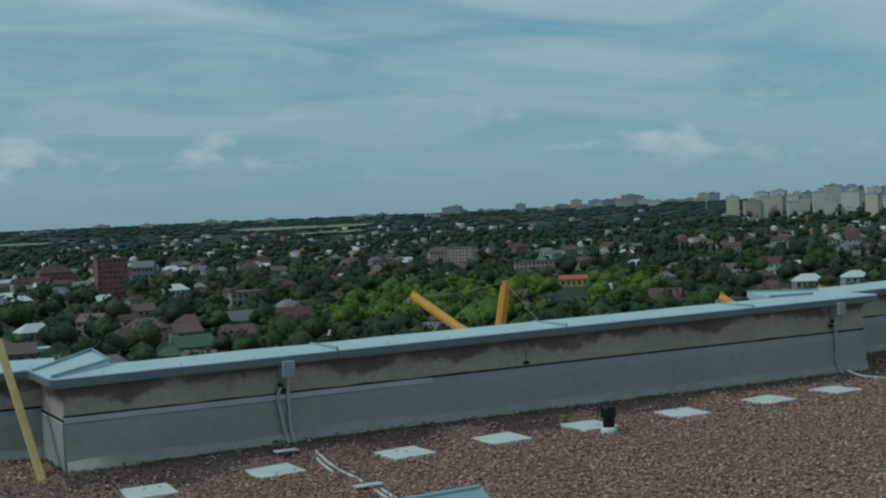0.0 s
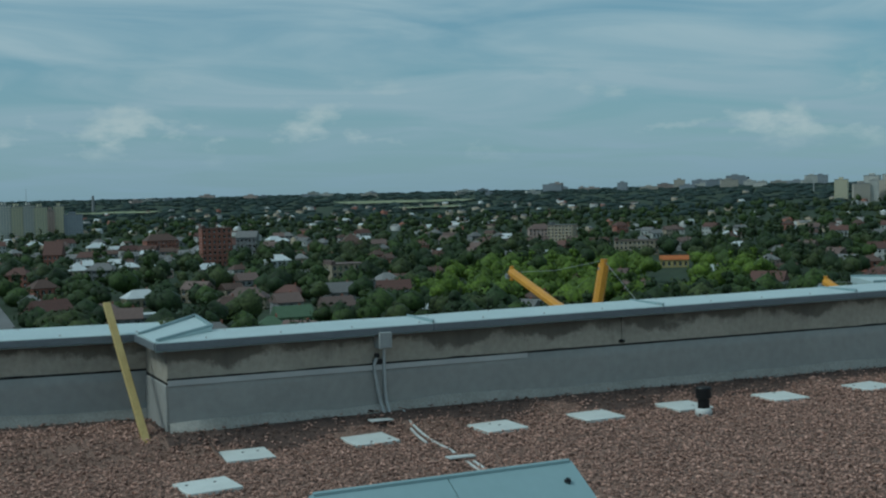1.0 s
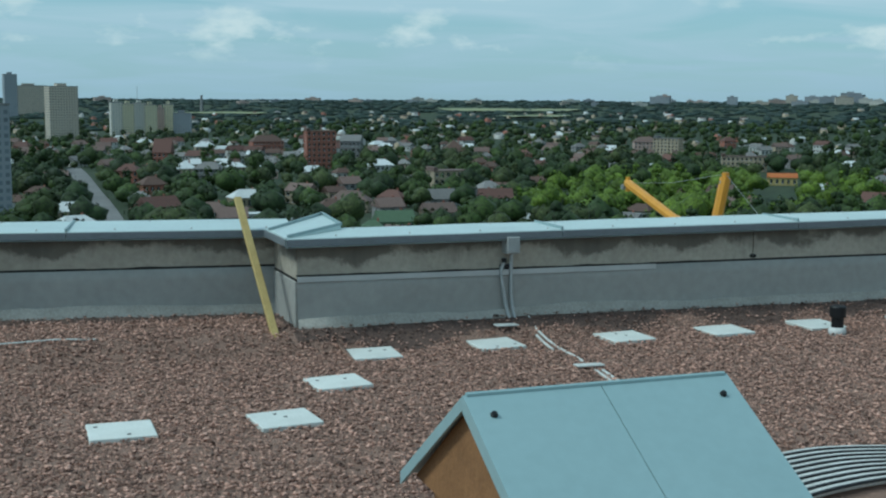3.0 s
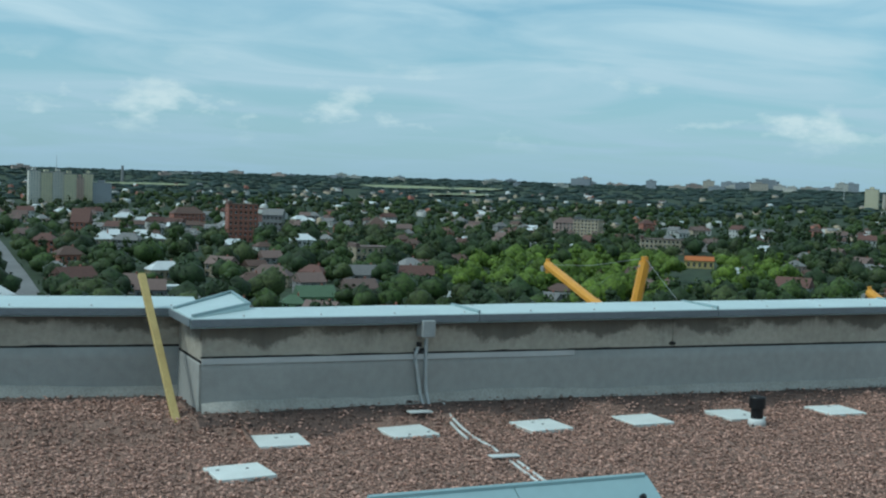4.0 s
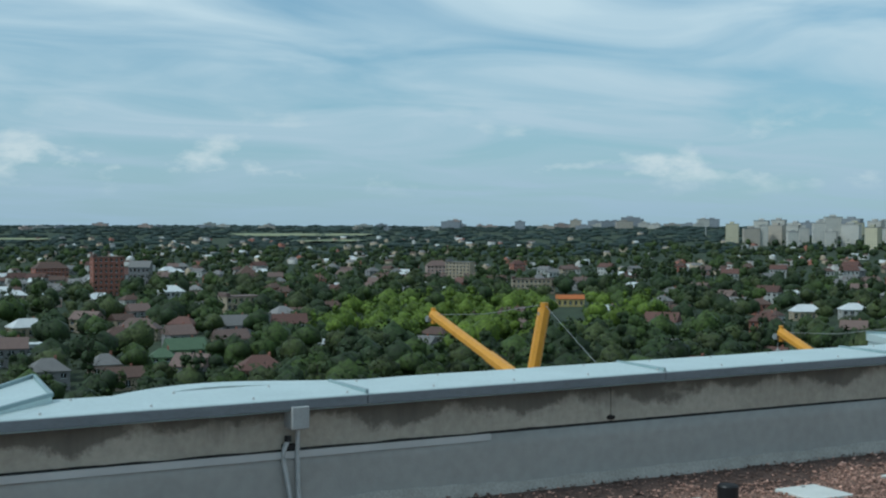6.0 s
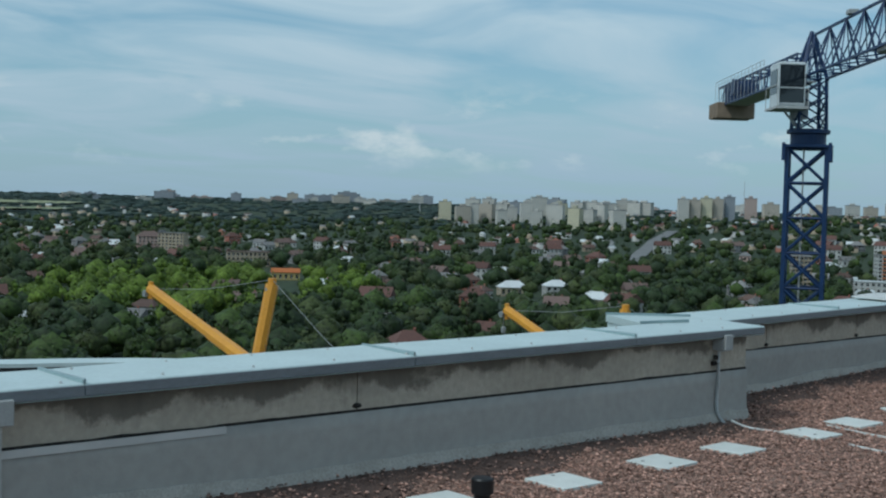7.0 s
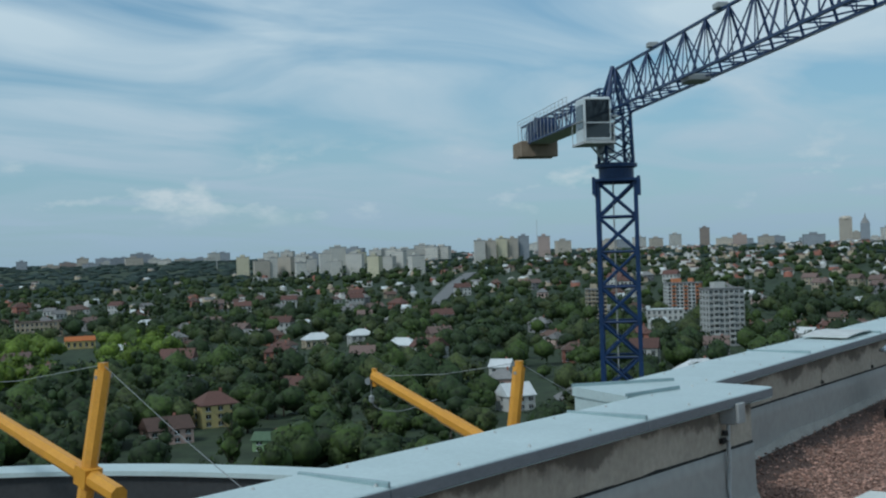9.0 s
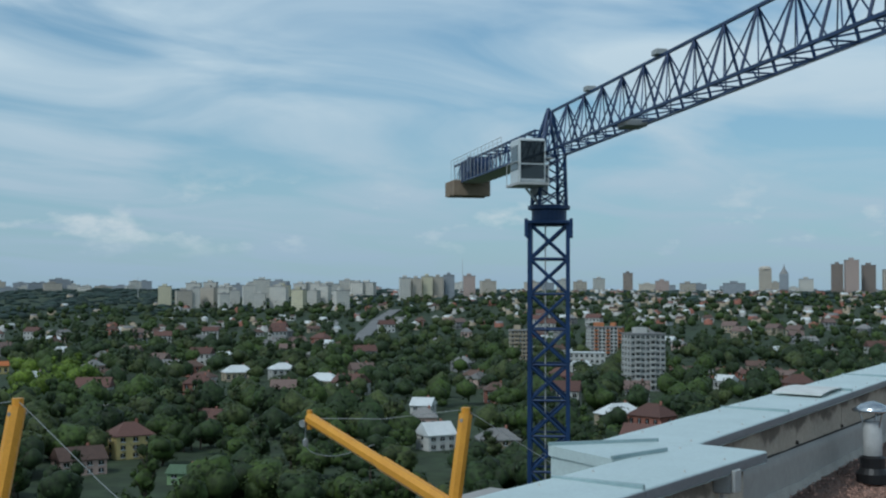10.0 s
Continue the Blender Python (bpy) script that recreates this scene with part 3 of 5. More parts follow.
vent2 = thing("roof_vent", "grey round roof vent under a bright metal hood", "roof vent", pose(11.5, 0.46, 0.05) @ Matrix.Diagonal((0.8, 0.8, 0.93, 1)))
part("base_collar", lathe([(0.17, -0.03), (0.17, 0.05), (0.13, 0.10), (0.13, 0.19), (0.10, 0.21)], 20), M["black"], vent2, "black rubber collar")
part("pipe", lathe([(0.095, 0.0), (0.095, 0.50), (0.08, 0.51)], 20), M["pipe"], vent2, smooth=True)
part("hood", lathe([(0.20, 0.60), (0.205, 0.615), (0.11, 0.665), (0.02, 0.69)], 24), M["steel"], vent2, "bright metal hood", True)
for k in range(3):
    a = k * 2.1
    part("hood_stay", bar((0.09 * math.cos(a), 0.09 * math.sin(a), 0.46), (0.14 * math.cos(a), 0.14 * math.sin(a), 0.62), 0.008), M["steel"], vent2)


def wall_box(x, pipes, label):
    jb = thing("junction_box", label, "junction box", pose(x, 0.09, 0))
    part("case", box(0.004, 0.092, -0.100, 0.0, 0.565, 0.665, 0.008), M["boxgrey"], jb)
    part("lid", box(0.0, 0.096, -0.122, -0.1005, 0.572, 0.688, 0.005), M["boxgrey"], jb, "pale grey lid")
    part("gland", lathe([(0.018, 0.0), (0.018, 0.03)], 10), M["black"], jb, "black rubber gland").location = (0.015, -0.03, 0.50)
    for pts in pipes:
        part("conduit", tube(pts, 0.0125), M["pipe"], jb, "grey plastic conduit", True)
    part("clip", box(-0.01, 0.06, -0.03, 0.0, 0.455, 0.485, 0.003), M["black"], jb)
    return jb


def bend(points, n=6):
    out = []
    p = [Vector(q) for q in points]
    p = [p[0]] + p + [p[-1]]
    for i in range(1, len(p) - 2):
        for k in range(n):
            t = k / n
            a, b, c, d = p[i - 1:i + 3]
            out.append(0.5 * ((2 * b) + (c - a) * t + (2 * a - 5 * b + 4 * c - d) * t * t + (3 * b - a - 3 * c + d) * t ** 3))
    out.append(p[-2])
    return out


wall_box(1.565, [bend([(0.07, -0.03, 0.58), (0.068, -0.03, 0.42), (0.075, -0.035, 0.20), (0.10, -0.075, 0.05)]), bend([(0.012, -0.03, 0.50), (-0.01, -0.03, 0.43), (0.01, -0.035, 0.30), (0.035, -0.04, 0.16), (0.06, -0.08, 0.05)])], "pale grey junction box with two conduits on the parapet")
wall_box(7.04, [bend([(0.06, -0.03, 0.58), (0.03, -0.04, 0.48), (0.05, -0.035, 0.35), (0.045, -0.035, 0.12), (0.08, -0.09, 0.02), (0.13, -0.13, -0.01)])], "pale grey junction box with a curved conduit on the parapet")


def cable(name, pts, r, mat, label):
    return tagged(part(name, tube(bend(pts), r, 6), M[mat], None, "", True), label, "cable")


z0 = 0.004
BURIED = "white plastic conduit lying half buried in gravel"
cable("conduit_run", [(1.76, 0.03, 0.11), (1.75, -0.12, 0.05), (1.71, -0.50, z0), (1.67, -0.92, z0), (1.65, -1.06, 0.0)], 0.0095, "white", BURIED)
cable("conduit_run", [(1.69, -0.26, 0.03), (1.66, -0.45, 0.012), (1.635, -0.64, z0)], 0.0095, "white", BURIED)
cable("conduit_run", [(1.61, -1.28, z0), (1.55, -1.62, z0), (1.47, -2.1, z0)], 0.0095, "white", BURIED)
cable("conduit_run", [(1.65, -1.30, z0), (1.59, -1.66, z0), (1.51, -2.15, z0)], 0.0095, "white", BURIED)
cable("conduit_run", [(7.10, -0.06, 0.06), (7.16, -0.16, 0.02), (7.24, -0.28, z0), (7.26, -0.40, z0), (7.25, -0.62, z0)], 0.0095, "white", "white plastic conduit lying on the gravel")
cable("conduit_run", [(7.83, -0.42, z0), (7.76, -0.75, z0), (7.72, -1.15, z0)], 0.0095, "white", "white plastic conduit lying on the gravel")
cable("conduit_run", [(7.25, -0.92, z0), (7.21, -1.15, z0), (7.20, -1.4, z0)], 0.0095, "white", "white plastic conduit lying on the gravel")
cable("cable", [(-2.6, 0.08, 0.125), (-1.95, 0.06, 0.13), (-1.63, 0.08, 0.13), (-1.44, 0.10, 0.13), (-1.2, 0.07, 0.12)], 0.006, "white", "thin pale cable lying on the gravel")
for x, y, r, w in [(1.53, -0.10, 8, 0.09), (1.62, -1.18, 6, 0.10)]:
    pc = tagged(part("plastic_offcut", box(-w, w, -0.03, 0.03, 0.0, 0.012, 0.004), M["white"]), "flat white plastic offcut lying on gravel", "offcut")
    pc.matrix_basis = pose(x, y, roof_height(x, y) + 0.008, 2, 3, r)

plank = thing("plank", "pale sawn timber batten leaning on the parapet", "timber batten")
pa, pb = Vector((-0.082, -0.035, 0.070)), Vector((-0.172, 0.74, 0.945))
q = (pb - pa).to_track_quat("Z", "Y").to_matrix().to_4x4()
part("batten", box(-0.025, 0.025, -0.014, 0.014, 0, (pb - pa).length, 0.003, Matrix.Translation(pa) @ q), M["timber"], plank)

# the small gabled metal cover
cover = thing("gabled_cover", "low gabled cover of pale blue sheet metal over a wooden curb", "roof cover")
RX0, RX1, RY, RZ = -0.365, 0.645, -4.10, 0.65
drop_f, run_f, drop_b, run_b = 0.47, 0.80, 0.45, 0.65


def slope(bm, x0, x1, run, drop, t=0.012):
    vs = []
    for off in (0.0, -t):
        vs.append([bm.verts.new((x, RY + (run if k else 0.0), RZ - (drop if k else 0.0) + off)) for k in (0, 1) for x in (x0, x1)])
    a, b = vs
    for f in ((a[0], a[1], a[3], a[2]), (b[0], b[2], b[3], b[1]), (a[0], a[2], b[2], b[0]), (a[1], b[1], b[3], a[3]), (a[2], a[3], b[3], b[2]), (a[0], b[0], b[1], a[1])):
        bm.faces.new(f)
    return bm


xm = 0.14
part("roof_sheet", slope(bmesh.new(), RX0, xm - 0.002, -run_f, drop_f), M["sheet"], cover, "pale blue folded sheet")
part("roof_sheet", slope(bmesh.new(), xm + 0.002, RX1, -run_f, drop_f), M["sheet"], cover, "pale blue folded sheet")
part("roof_sheet", slope(bmesh.new(), RX0, RX1, run_b, drop_b), M["sheet"], cover, "pale blue folded sheet")
part("edge_flange", slope(bmesh.new(), RX0 - 0.012, RX0, -run_f, drop_f, 0.06), M["sheet"], cover, "turned-down edge of the sheet")
part("edge_flange", slope(bmesh.new(), RX1, RX1 + 0.012, -run_f, drop_f, 0.06), M["sheet"], cover, "turned-down edge of the sheet")
part("edge_flange", slope(bmesh.new(), RX0 - 0.012, RX0, run_b, drop_b, 0.05), M["sheet"], cover, "turned-down edge of the sheet")
part("ridge_fold", bar((RX0, RY, RZ), (RX1, RY, RZ), 0.010, 6), M["sheet"], cover)
for x in (RX0 + 0.03, RX1 - 0.055):     # boards that close the gables
    bm = bmesh.new()
    lo = [bm.verts.new((x + e, RY + y, z)) for e in (0.0, 0.022) for y, z in ((-run_f * 0.92, 0.14), (run_b * 0.90, 0.20), (0.0, RZ - 0.025))]
    bm.faces.new(lo[:3])
    bm.faces.new(lo[3:][::-1])
    for k in range(3): bm.faces.new((lo[k], lo[3 + k], lo[3 + (k + 1) % 3], lo[(k + 1) % 3]))
    bmesh.ops.recalc_face_normals(bm, faces=bm.faces)
    part("gable_board", bm, M["wood"], cover, "brown raw board")
part("curb", box(RX0 + 0.08, RX1 - 0.08, RY - 0.66, RY + 0.52, -0.01, 0.20, 0.005), M["wood"], cover)
for x in (RX0 + 0.065, RX1 - 0.06):
    part("bolt", lathe([(0.013, -0.01), (0.013, 0.006), (0.009, 0.008), (0.009, 0.014)], 10), M["black"], cover, "black rubber-sealed bolt").matrix_basis = pose(x, RY - 0.09, RZ - 0.09 * drop_f / run_f, math.degrees(math.atan2(drop_f, run_f)), 0, 0)

coil = thing("conduit_bundle", "bundle of pale curved plastic conduits lying on gravel", "conduit bundle")
for k in range(9):
    y = -3.26 - 0.058 * k
    run = [(1.15, y - 0.10, 0.02), (1.45, y - 0.02, 0.022), (1.80, y, 0.024), (2.2, y - 0.13, 0.022), (2.6, y - 0.40, 0.02)]
    part("conduit", tube(bend(run), 0.019, 6), M["white"], coil, smooth=True)
    # black tube laid in each gap to stand for the shade between conduits
    part("black_cable", tube(bend([(a, b - 0.029, c + 0.014) for a, b, c in run]), 0.008, 5), M["black"], coil, "thin black tube added as shade between conduits", True)

# ---------------------------------------------------------------- outriggers for a hanging cradle, on the terrace below
def outrigger(tip, post_top, joint, tail, label, hook=False):
    og = thing("cradle_outrigger", label, "outrigger")
    tip, post_top, joint, tail = map(Vector, (tip, post_top, joint, tail))
    beam_end = joint + (joint - tip).normalized() * 0.55
    part("beam", bar(joint - (joint - tip).normalized() * 1.2, beam_end, 0.085, 8), M["yellow"], og, "yellow painted steel box beam")
    part("inner_beam", bar(tip, joint - (joint - tip).normalized() * 1.1, 0.072, 8), M["yellow"], og, "yellow telescopic beam")
    part("tip_shackle", bar(tip + Vector((0, 0, -0.13)), tip + Vector((0, 0, 0.10)), 0.035, 8), M["yellow"], og)
    part("tip_roller", bar(tip + Vector((-0.08, 0.05, -0.06)), tip + Vector((0.08, 0.05, -0.06)), 0.045, 10), M["rope"], og)
    foot = joint + (joint - post_top).normalized() * 0.9
    part("post", bar(foot, post_top, 0.075, 8), M["yellow"], og, "yellow painted steel post")
    part("post_head", bar(post_top, post_top + Vector((0, 0, 0.07)), 0.05, 8), M["yellow"], og)
    d = (joint - tip).normalized()
    part("sleeve", bar(joint - d * 0.10, joint + d * 0.10, 0.125, square=True), M["yellow"], og)
    part("stay_rope", tube([tip, (tip + post_top) / 2 + Vector((0, 0, -0.03)), post_top + Vector((0, 0, 0.05))], 0.004, 5), M["rope"], og, "steel wire rope")
    part("stay_rope", tube([post_top + Vector((0, 0, 0.05)), (post_top + tail) / 2, tail], 0.0035, 5), M["rope"], og, "steel wire rope")
    part("end_bolt", bar(post_top + Vector((-0.09, 0, -0.06)), post_top + Vector((0.09, 0, -0.06)), 0.02, 8), M["rope"], og)
    if hook:
        part("hook_rope", tube(bend([tip + Vector((0, 0.05, -0.08)), tip + Vector((0.0, 0.06, -0.30)), tip + Vector((0.08, 0.0, -0.42)), tip + Vector((0.35, -0.15, -0.47)), tip + Vector((0.75, -0.4, -0.36))]), 0.006, 5), M["rope"], og, "slack steel rope")
        part("hook_block", lathe([(0.02, 0.0), (0.035, 0.02), (0.035, 0.08), (0.015, 0.10)], 10), M["rope"], og).location = tip + Vector((0, 0.06, -0.34))
    part("base_plate", box(foot.x - 0.4, foot.x + 0.4, foot.y - 0.4, foot.y + 0.4, TERRACE, TERRACE + 0.06, 0.01), M["yellow"], og)
    part("stand", bar((foot.x, foot.y, TERRACE + 0.05), foot + (post_top - foot) * 0.02, 0.07, square=True), M["yellow"], og)
    part("counterweight", box(tail.x - 0.25, tail.x + 0.25, tail.y - 0.25, tail.y + 0.25, TERRACE, tail.z, 0.02), M["ballast"], og)
    return og


TERRACE = -2.6
outrigger((7.875, 9.60, 0.33), (7.65, 6.50, 0.61), (7.47, 6.53, -0.34), (6.3, 2.85, -0.16), "yellow steel outrigger arm with wire stays on the terrace below")
outrigger((12.34, 7.24, 0.07), (12.01, 4.81, 0.29), (11.83, 4.84, -0.68), (13.5, 2.75, -1.2), "yellow steel outrigger arm with a slack hook rope", True)

terrace = thing("terrace", "lower grey roof terrace beyond the parapet", "terrace", kind="structure")
part("slab", box(-8, 23.5, 2.6, 11.6, -3.0, TERRACE), M["render_own"], terrace)
part("building_wall", box(-8, 23.5, 2.6, 11.5, -52, -3.01), M["render_own"], terrace)
arc = bend([(2.2, 7.2, 0), (3.3, 9.3, 0), (4.7, 10.25, 0), (6.1, 9.85, 0), (7.7, 9.05, 0), (8.6, 7.9, 0), (9.2, 6.5, 0), (9.7, 4.6, 0), (10.0, 3.1, 0)], 8)
part("slab", box(0.35, 7.55, 0.35, 2.6, -3.0, TERRACE), M["render_own"], terrace)
rim = thing("wall_6", "curved low terrace wall with a pale metal cap", "terrace wall", kind="structure")
for nm, mt, w0, w1, za, zb in (("wall_face", "bitumen", 0.05, 0.40, TERRACE, -0.645), ("cap", "coping", 0.0, 0.46, -0.64, -0.59)):
    bm = bmesh.new()
    rr = []
    for i, p in enumerate(arc):
        d = (arc[min(i + 1, len(arc) - 1)] - arc[max(i - 1, 0)]).normalized()
        nrm = Vector((-d.y, d.x, 0))
        rr.append([bm.verts.new((p + nrm * w) + Vector((0, 0, z))) for w, z in ((w0, za), (w0, zb), (w1, zb), (w1, za))])
    for p, q in zip(rr, rr[1:]):
        for j in range(4): bm.faces.new((p[j], q[j], q[(j + 1) % 4], p[(j + 1) % 4]))
    bm.faces.new(rr[0][::-1])
    bm.faces.new(rr[-1])
    part(nm, bm, M[mt], rim)

# ---------------------------------------------------------------- tower crane
def strut(name, parent, a, b, r, sides=5, square=False):
    return part(name, bar(a, b, r, sides, square=square), M["blue"], parent)


def lattice_box(parent, length, w, h, bays, chord, lace, top_w):
    """A lattice girder along +x: four chords (three with top_w 0) and zigzag lacing."""
    lo, hi = [(-w / 2, 0), (w / 2, 0)], ([(-top_w / 2, h), (top_w / 2, h)] if top_w else [(0, h)])
    for y, z in lo + hi: strut("chord", parent, (0, y, z), (length, y, z), chord, square=True)
    s = length / bays
    for k in range(bays):
        for a, b in ((lo[0], hi[0]), (lo[1], hi[-1])) + (((hi[0], hi[1]),) if top_w else ()):
            strut("lacing_post", parent, (k * s, *a), (k * s, *b), lace * 1.25)
            strut("lacing_bar", parent, (k * s, *b), ((k + 0.5) * s, *a), lace * 0.7, 4)
            strut("lacing_bar", parent, ((k + 0.5) * s, *a), ((k + 1) * s, *b), lace * 0.7, 4)
        strut("lacing_bar", parent, (k * s, *lo[0]), ((k + 1) * s, *lo[1]), lace * 0.8, 4)
        strut("cross_bar", parent, (k * s, *lo[0]), (k * s, *lo[1]), lace * 0.8, 4)


crane = thing("tower_crane", "blue lattice tower crane with a white cab beside the building", "tower crane", pose(59.98, 30.42, 0.2, 0, 0, 28))
MW, MTOP = 2.05, 5.0
h = MW / 2
mast = new("mast")
mast.parent = crane
for sx_, sy_ in ((1, 1), (1, -1), (-1, 1), (-1, -1)):
    part("mast_leg", bar((sx_ * h, sy_ * h, -50), (sx_ * h, sy_ * h, MTOP), 0.155, square=True), M["blue"], mast)
bay = 1.9
k = 0
while MTOP - k * bay > -18:
    z1_, z0_ = MTOP - k * bay, MTOP - (k + 1) * bay
    for a, b in (((-h, -h), (h, -h)), ((h, -h), (h, h)), ((h, h), (-h, h)), ((-h, h), (-h, -h))):
        mid, zm = ((a[0] + b[0]) / 2, (a[1] + b[1]) / 2), (z0_ + z1_) / 2
        strut("cross_bar", mast, (*a, z1_), (*b, z1_), 0.075)
        for e, r_b in ((a, 0.095), (b, 0.08)):
            strut("brace", mast, (*e, z1_), (*mid, zm), r_b)
            strut("brace", mast, (*mid, zm), (*e, z0_), r_b)
    k += 1
bm = bmesh.new()
for x in (-0.28, 0.28): add_bar(bm, (x, 0.2, -16), (x, 0.2, MTOP), 0.035, 5)
for i in range(60): add_bar(bm, (-0.28, 0.2, MTOP - 0.35 * i), (0.28, 0.2, MTOP - 0.35 * i), 0.02, 4)
part("ladder", bm, M["flash"], mast, "pale steel ladder")
part("mast_collar", box(-1.28, 1.28, -1.28, 1.28, MTOP, MTOP + 0.16, 0.02), M["blue"], crane)
part("slewing_ring", lathe([(0.85, MTOP + 0.15), (0.95, MTOP + 0.2), (0.95, MTOP + 0.75), (1.15, MTOP + 0.8), (1.15, MTOP + 1.0), (0.8, MTOP + 1.05)], 24), M["blue"], crane)
for sx_ in (-1, 1):
    for sy_ in (-1, 1):
        part("mast_corner_bracket", bar((sx_ * 1.2, sy_ * 1.2, MTOP - 0.7), (sx_ * 1.2, sy_ * 1.2, MTOP + 0.25), 0.13, square=True), M["blue"], crane)
# turning head, jib and counter-jib
HEAD = pose(0, 0, 0, 0, 0, 226 - 28)
turn_ = new("slewing_head")
turn_.parent = crane
turn_.matrix_basis = HEAD
JB = 8.75
for sx_, sy_ in ((0.75, 0.75), (0.75, -0.75), (-0.75, 0.75), (-0.75, -0.75)):
    part("head_leg", bar((sx_, sy_, MTOP + 0.9), (sx_ * 0.9, sy_ * 0.9, JB), 0.10, square=True), M["blue"], turn_)
for a, b in (((-.75, -.75), (.75, -.75)), ((.75, -.75), (.75, .75)), ((.75, .75), (-.75, .75)), ((-.75, .75), (-.75, -.75))):
    for i in range(3):
        za, zb = MTOP + 1.0 + i * 0.9, MTOP + 1.9 + i * 0.9
        strut("brace", turn_, (*a, za), (*b, zb), 0.05)
        strut("brace", turn_, (*b, za), (*a, zb), 0.05)
apex = (-0.1, 0, JB + 2.6)
for y in (-0.7, 0.7):
    part("head_strut", bar((0.7, y, JB), apex, 0.10, square=True), M["blue"], turn_)
    part("head_strut", bar((-0.9, y, JB), apex, 0.10, square=True), M["blue"], turn_)
jib = new("jib")
jib.parent = crane
jib.matrix_basis = HEAD @ pose(0.6, 0, JB, 0, -0.6, 0)
lattice_box(jib, 46, 1.35, 2.35, 17, 0.085, 0.050, 0.0)
part("trolley", box(11.5, 12.7, -0.5, 0.5, -0.22, 0.1, 0.05), M["rope"], jib, "grey steel trolley")
part("floodlight", box(6.0, 6.5, -0.25, 0.25, 2.4, 2.65, 0.03), M["boxgrey"], jib)
part("floodlight", box(15.0, 15.6, -0.25, 0.25, 2.4, 2.65, 0.03), M["boxgrey"], jib)
part("hoist_rope", bar((1, 0.3, -0.1), (46, 0.3, -0.25), 0.012, 4), M["rope"], jib)
cj = new("counter_jib")
cj.parent = crane
cj.matrix_basis = HEAD @ pose(-0.6, 0, JB + 0.10, 0, 0, 180)
lattice_box(cj, 20.4, 1.5, 1.35, 10, 0.085, 0.036, 1.2)
part("walkway", box(1, 20.4, -0.75, 0.75, -0.08, 0.0), M["flash"], cj, "grating walkway")
part("winch", lathe([(0.55, -0.7), (0.55, 0.7)], 16), M["blue"], cj).matrix_basis = pose(15.6, 0, 1.0, 90, 0, 0)
part("winch_housing", box(16.8, 18.4, -0.6, 0.6, 0.05, 1.5, 0.05), M["blue"], cj)
bm = bmesh.new()
for y in (-0.85, 0.85):
    add_bar(bm, (6.4, y, 1.75), (20.4, y, 1.75), 0.018, 4)
    add_bar(bm, (6.4, y, 1.5), (20.4, y, 1.5), 0.014, 4)
    for i in range(15): add_bar(bm, (6.4 + i, y, 0), (6.4 + i, y, 1.75), 0.018, 4)
part("guard_rail", bm, M["flash"], cj)
for i in range(4):
    part("ballast_block", box(17.5 + i * 0.72, 18.15 + i * 0.72, -1.3, 1.3, -0.95 + 0.08 * (i % 2), 0.15, 0.04), M["ballast"], cj, "weathered concrete ballast block")
cab = new("cab")
cab.parent = crane
cab.matrix_basis = HEAD @ pose(1.0, -1.5, JB - 1.65, 0, 0, 0)
part("cab_shell", box(-0.9, 0.9, -0.72, 0.72, 0.0, 2.35, 0.06), M["cabwhite"], cab, "white painted cab shell")
part("window", box(0.905, 0.93, -0.66, 0.66, 0.14, 2.22, 0.01), M["glass"], cab, "dark front window")
for z in (0.12, 0.95, 2.2): part("window_bar", box(0.925, 0.96, -0.70, 0.70, z, z + 0.06, 0.008), M["cabwhite"], cab)
for y in (-0.70, 0.66): part("window_bar", box(0.925, 0.96, y, y + 0.05, 0.185, 2.195, 0.008), M["cabwhite"], cab)
part("control_cabinet", box(-1.55, -1.15, 0.55, 1.5, -0.5, 1.2, 0.03), M["boxgrey"], cab, "grey electrical cabinet")
part("window", box(-0.55, 0.7, 0.725, 0.745, 0.55, 2.0, 0.01), M["glass"], cab, "dark side window")
part("window", box(-0.7, 0.7, -0.745, -0.725, 0.7, 2.0, 0.01), M["glass"], cab, "dark side window")
part("cab_floor", box(-1.3, 1.2, -0.85, 0.85, -0.14, -0.01, 0.01), M["flash"], cab)
part("cab_bracket", bar((-0.6, 0, -0.1), (-0.6, 1.0, -1.3), 0.07, square=True), M["flash"], cab)
bm = bmesh.new()
for x in (-1.25, 1.15):
    for y in (-0.82, 0.82): add_bar(bm, (x, y, 0), (x, y, 1.1), 0.025, 4)
for y in (-0.82, 0.82): add_bar(bm, (-1.25, y, 1.1), (1.15, y, 1.1), 0.025, 4)
part("cab_rail", bm, M["flash"], cab)


# ---------------------------------------------------------------- the town below
def ground_z(x, y):
    r, b = math.hypot(x, y), math.degrees(math.atan2(x, y))
    k = min(1.0, max(0.0, (b - 30) / 30))
    s0, s1 = 1000 - 350 * k, 3600 - 1400 * k
    u = min(1.0, max(0.0, (r - s0) / (s1 - s0)))
    return -50 + 47 * u * u * (3 - 2 * u) + min(1.0, r / 400) * (1.6 * noise.noise((x / 160, y / 160, 0)) + (4.0 * u) * noise.noise((x / 420, y / 420, 3)))


def spot(b, r):
    a = radians(float(np.interp(b, (-10, 5.6, 9.1, 14.8, 21.2, 37.7, 45.0, 55.5, 66.0, 70.6, 90), (-8.8, 6.45, 9.6, 14.95, 20.85, 36.25, 43.2, 54.1, 65.5, 70.8, 90.5))))
    x, y = r * math.sin(a), r * math.cos(a)
    return x, y, ground_z(x, y)


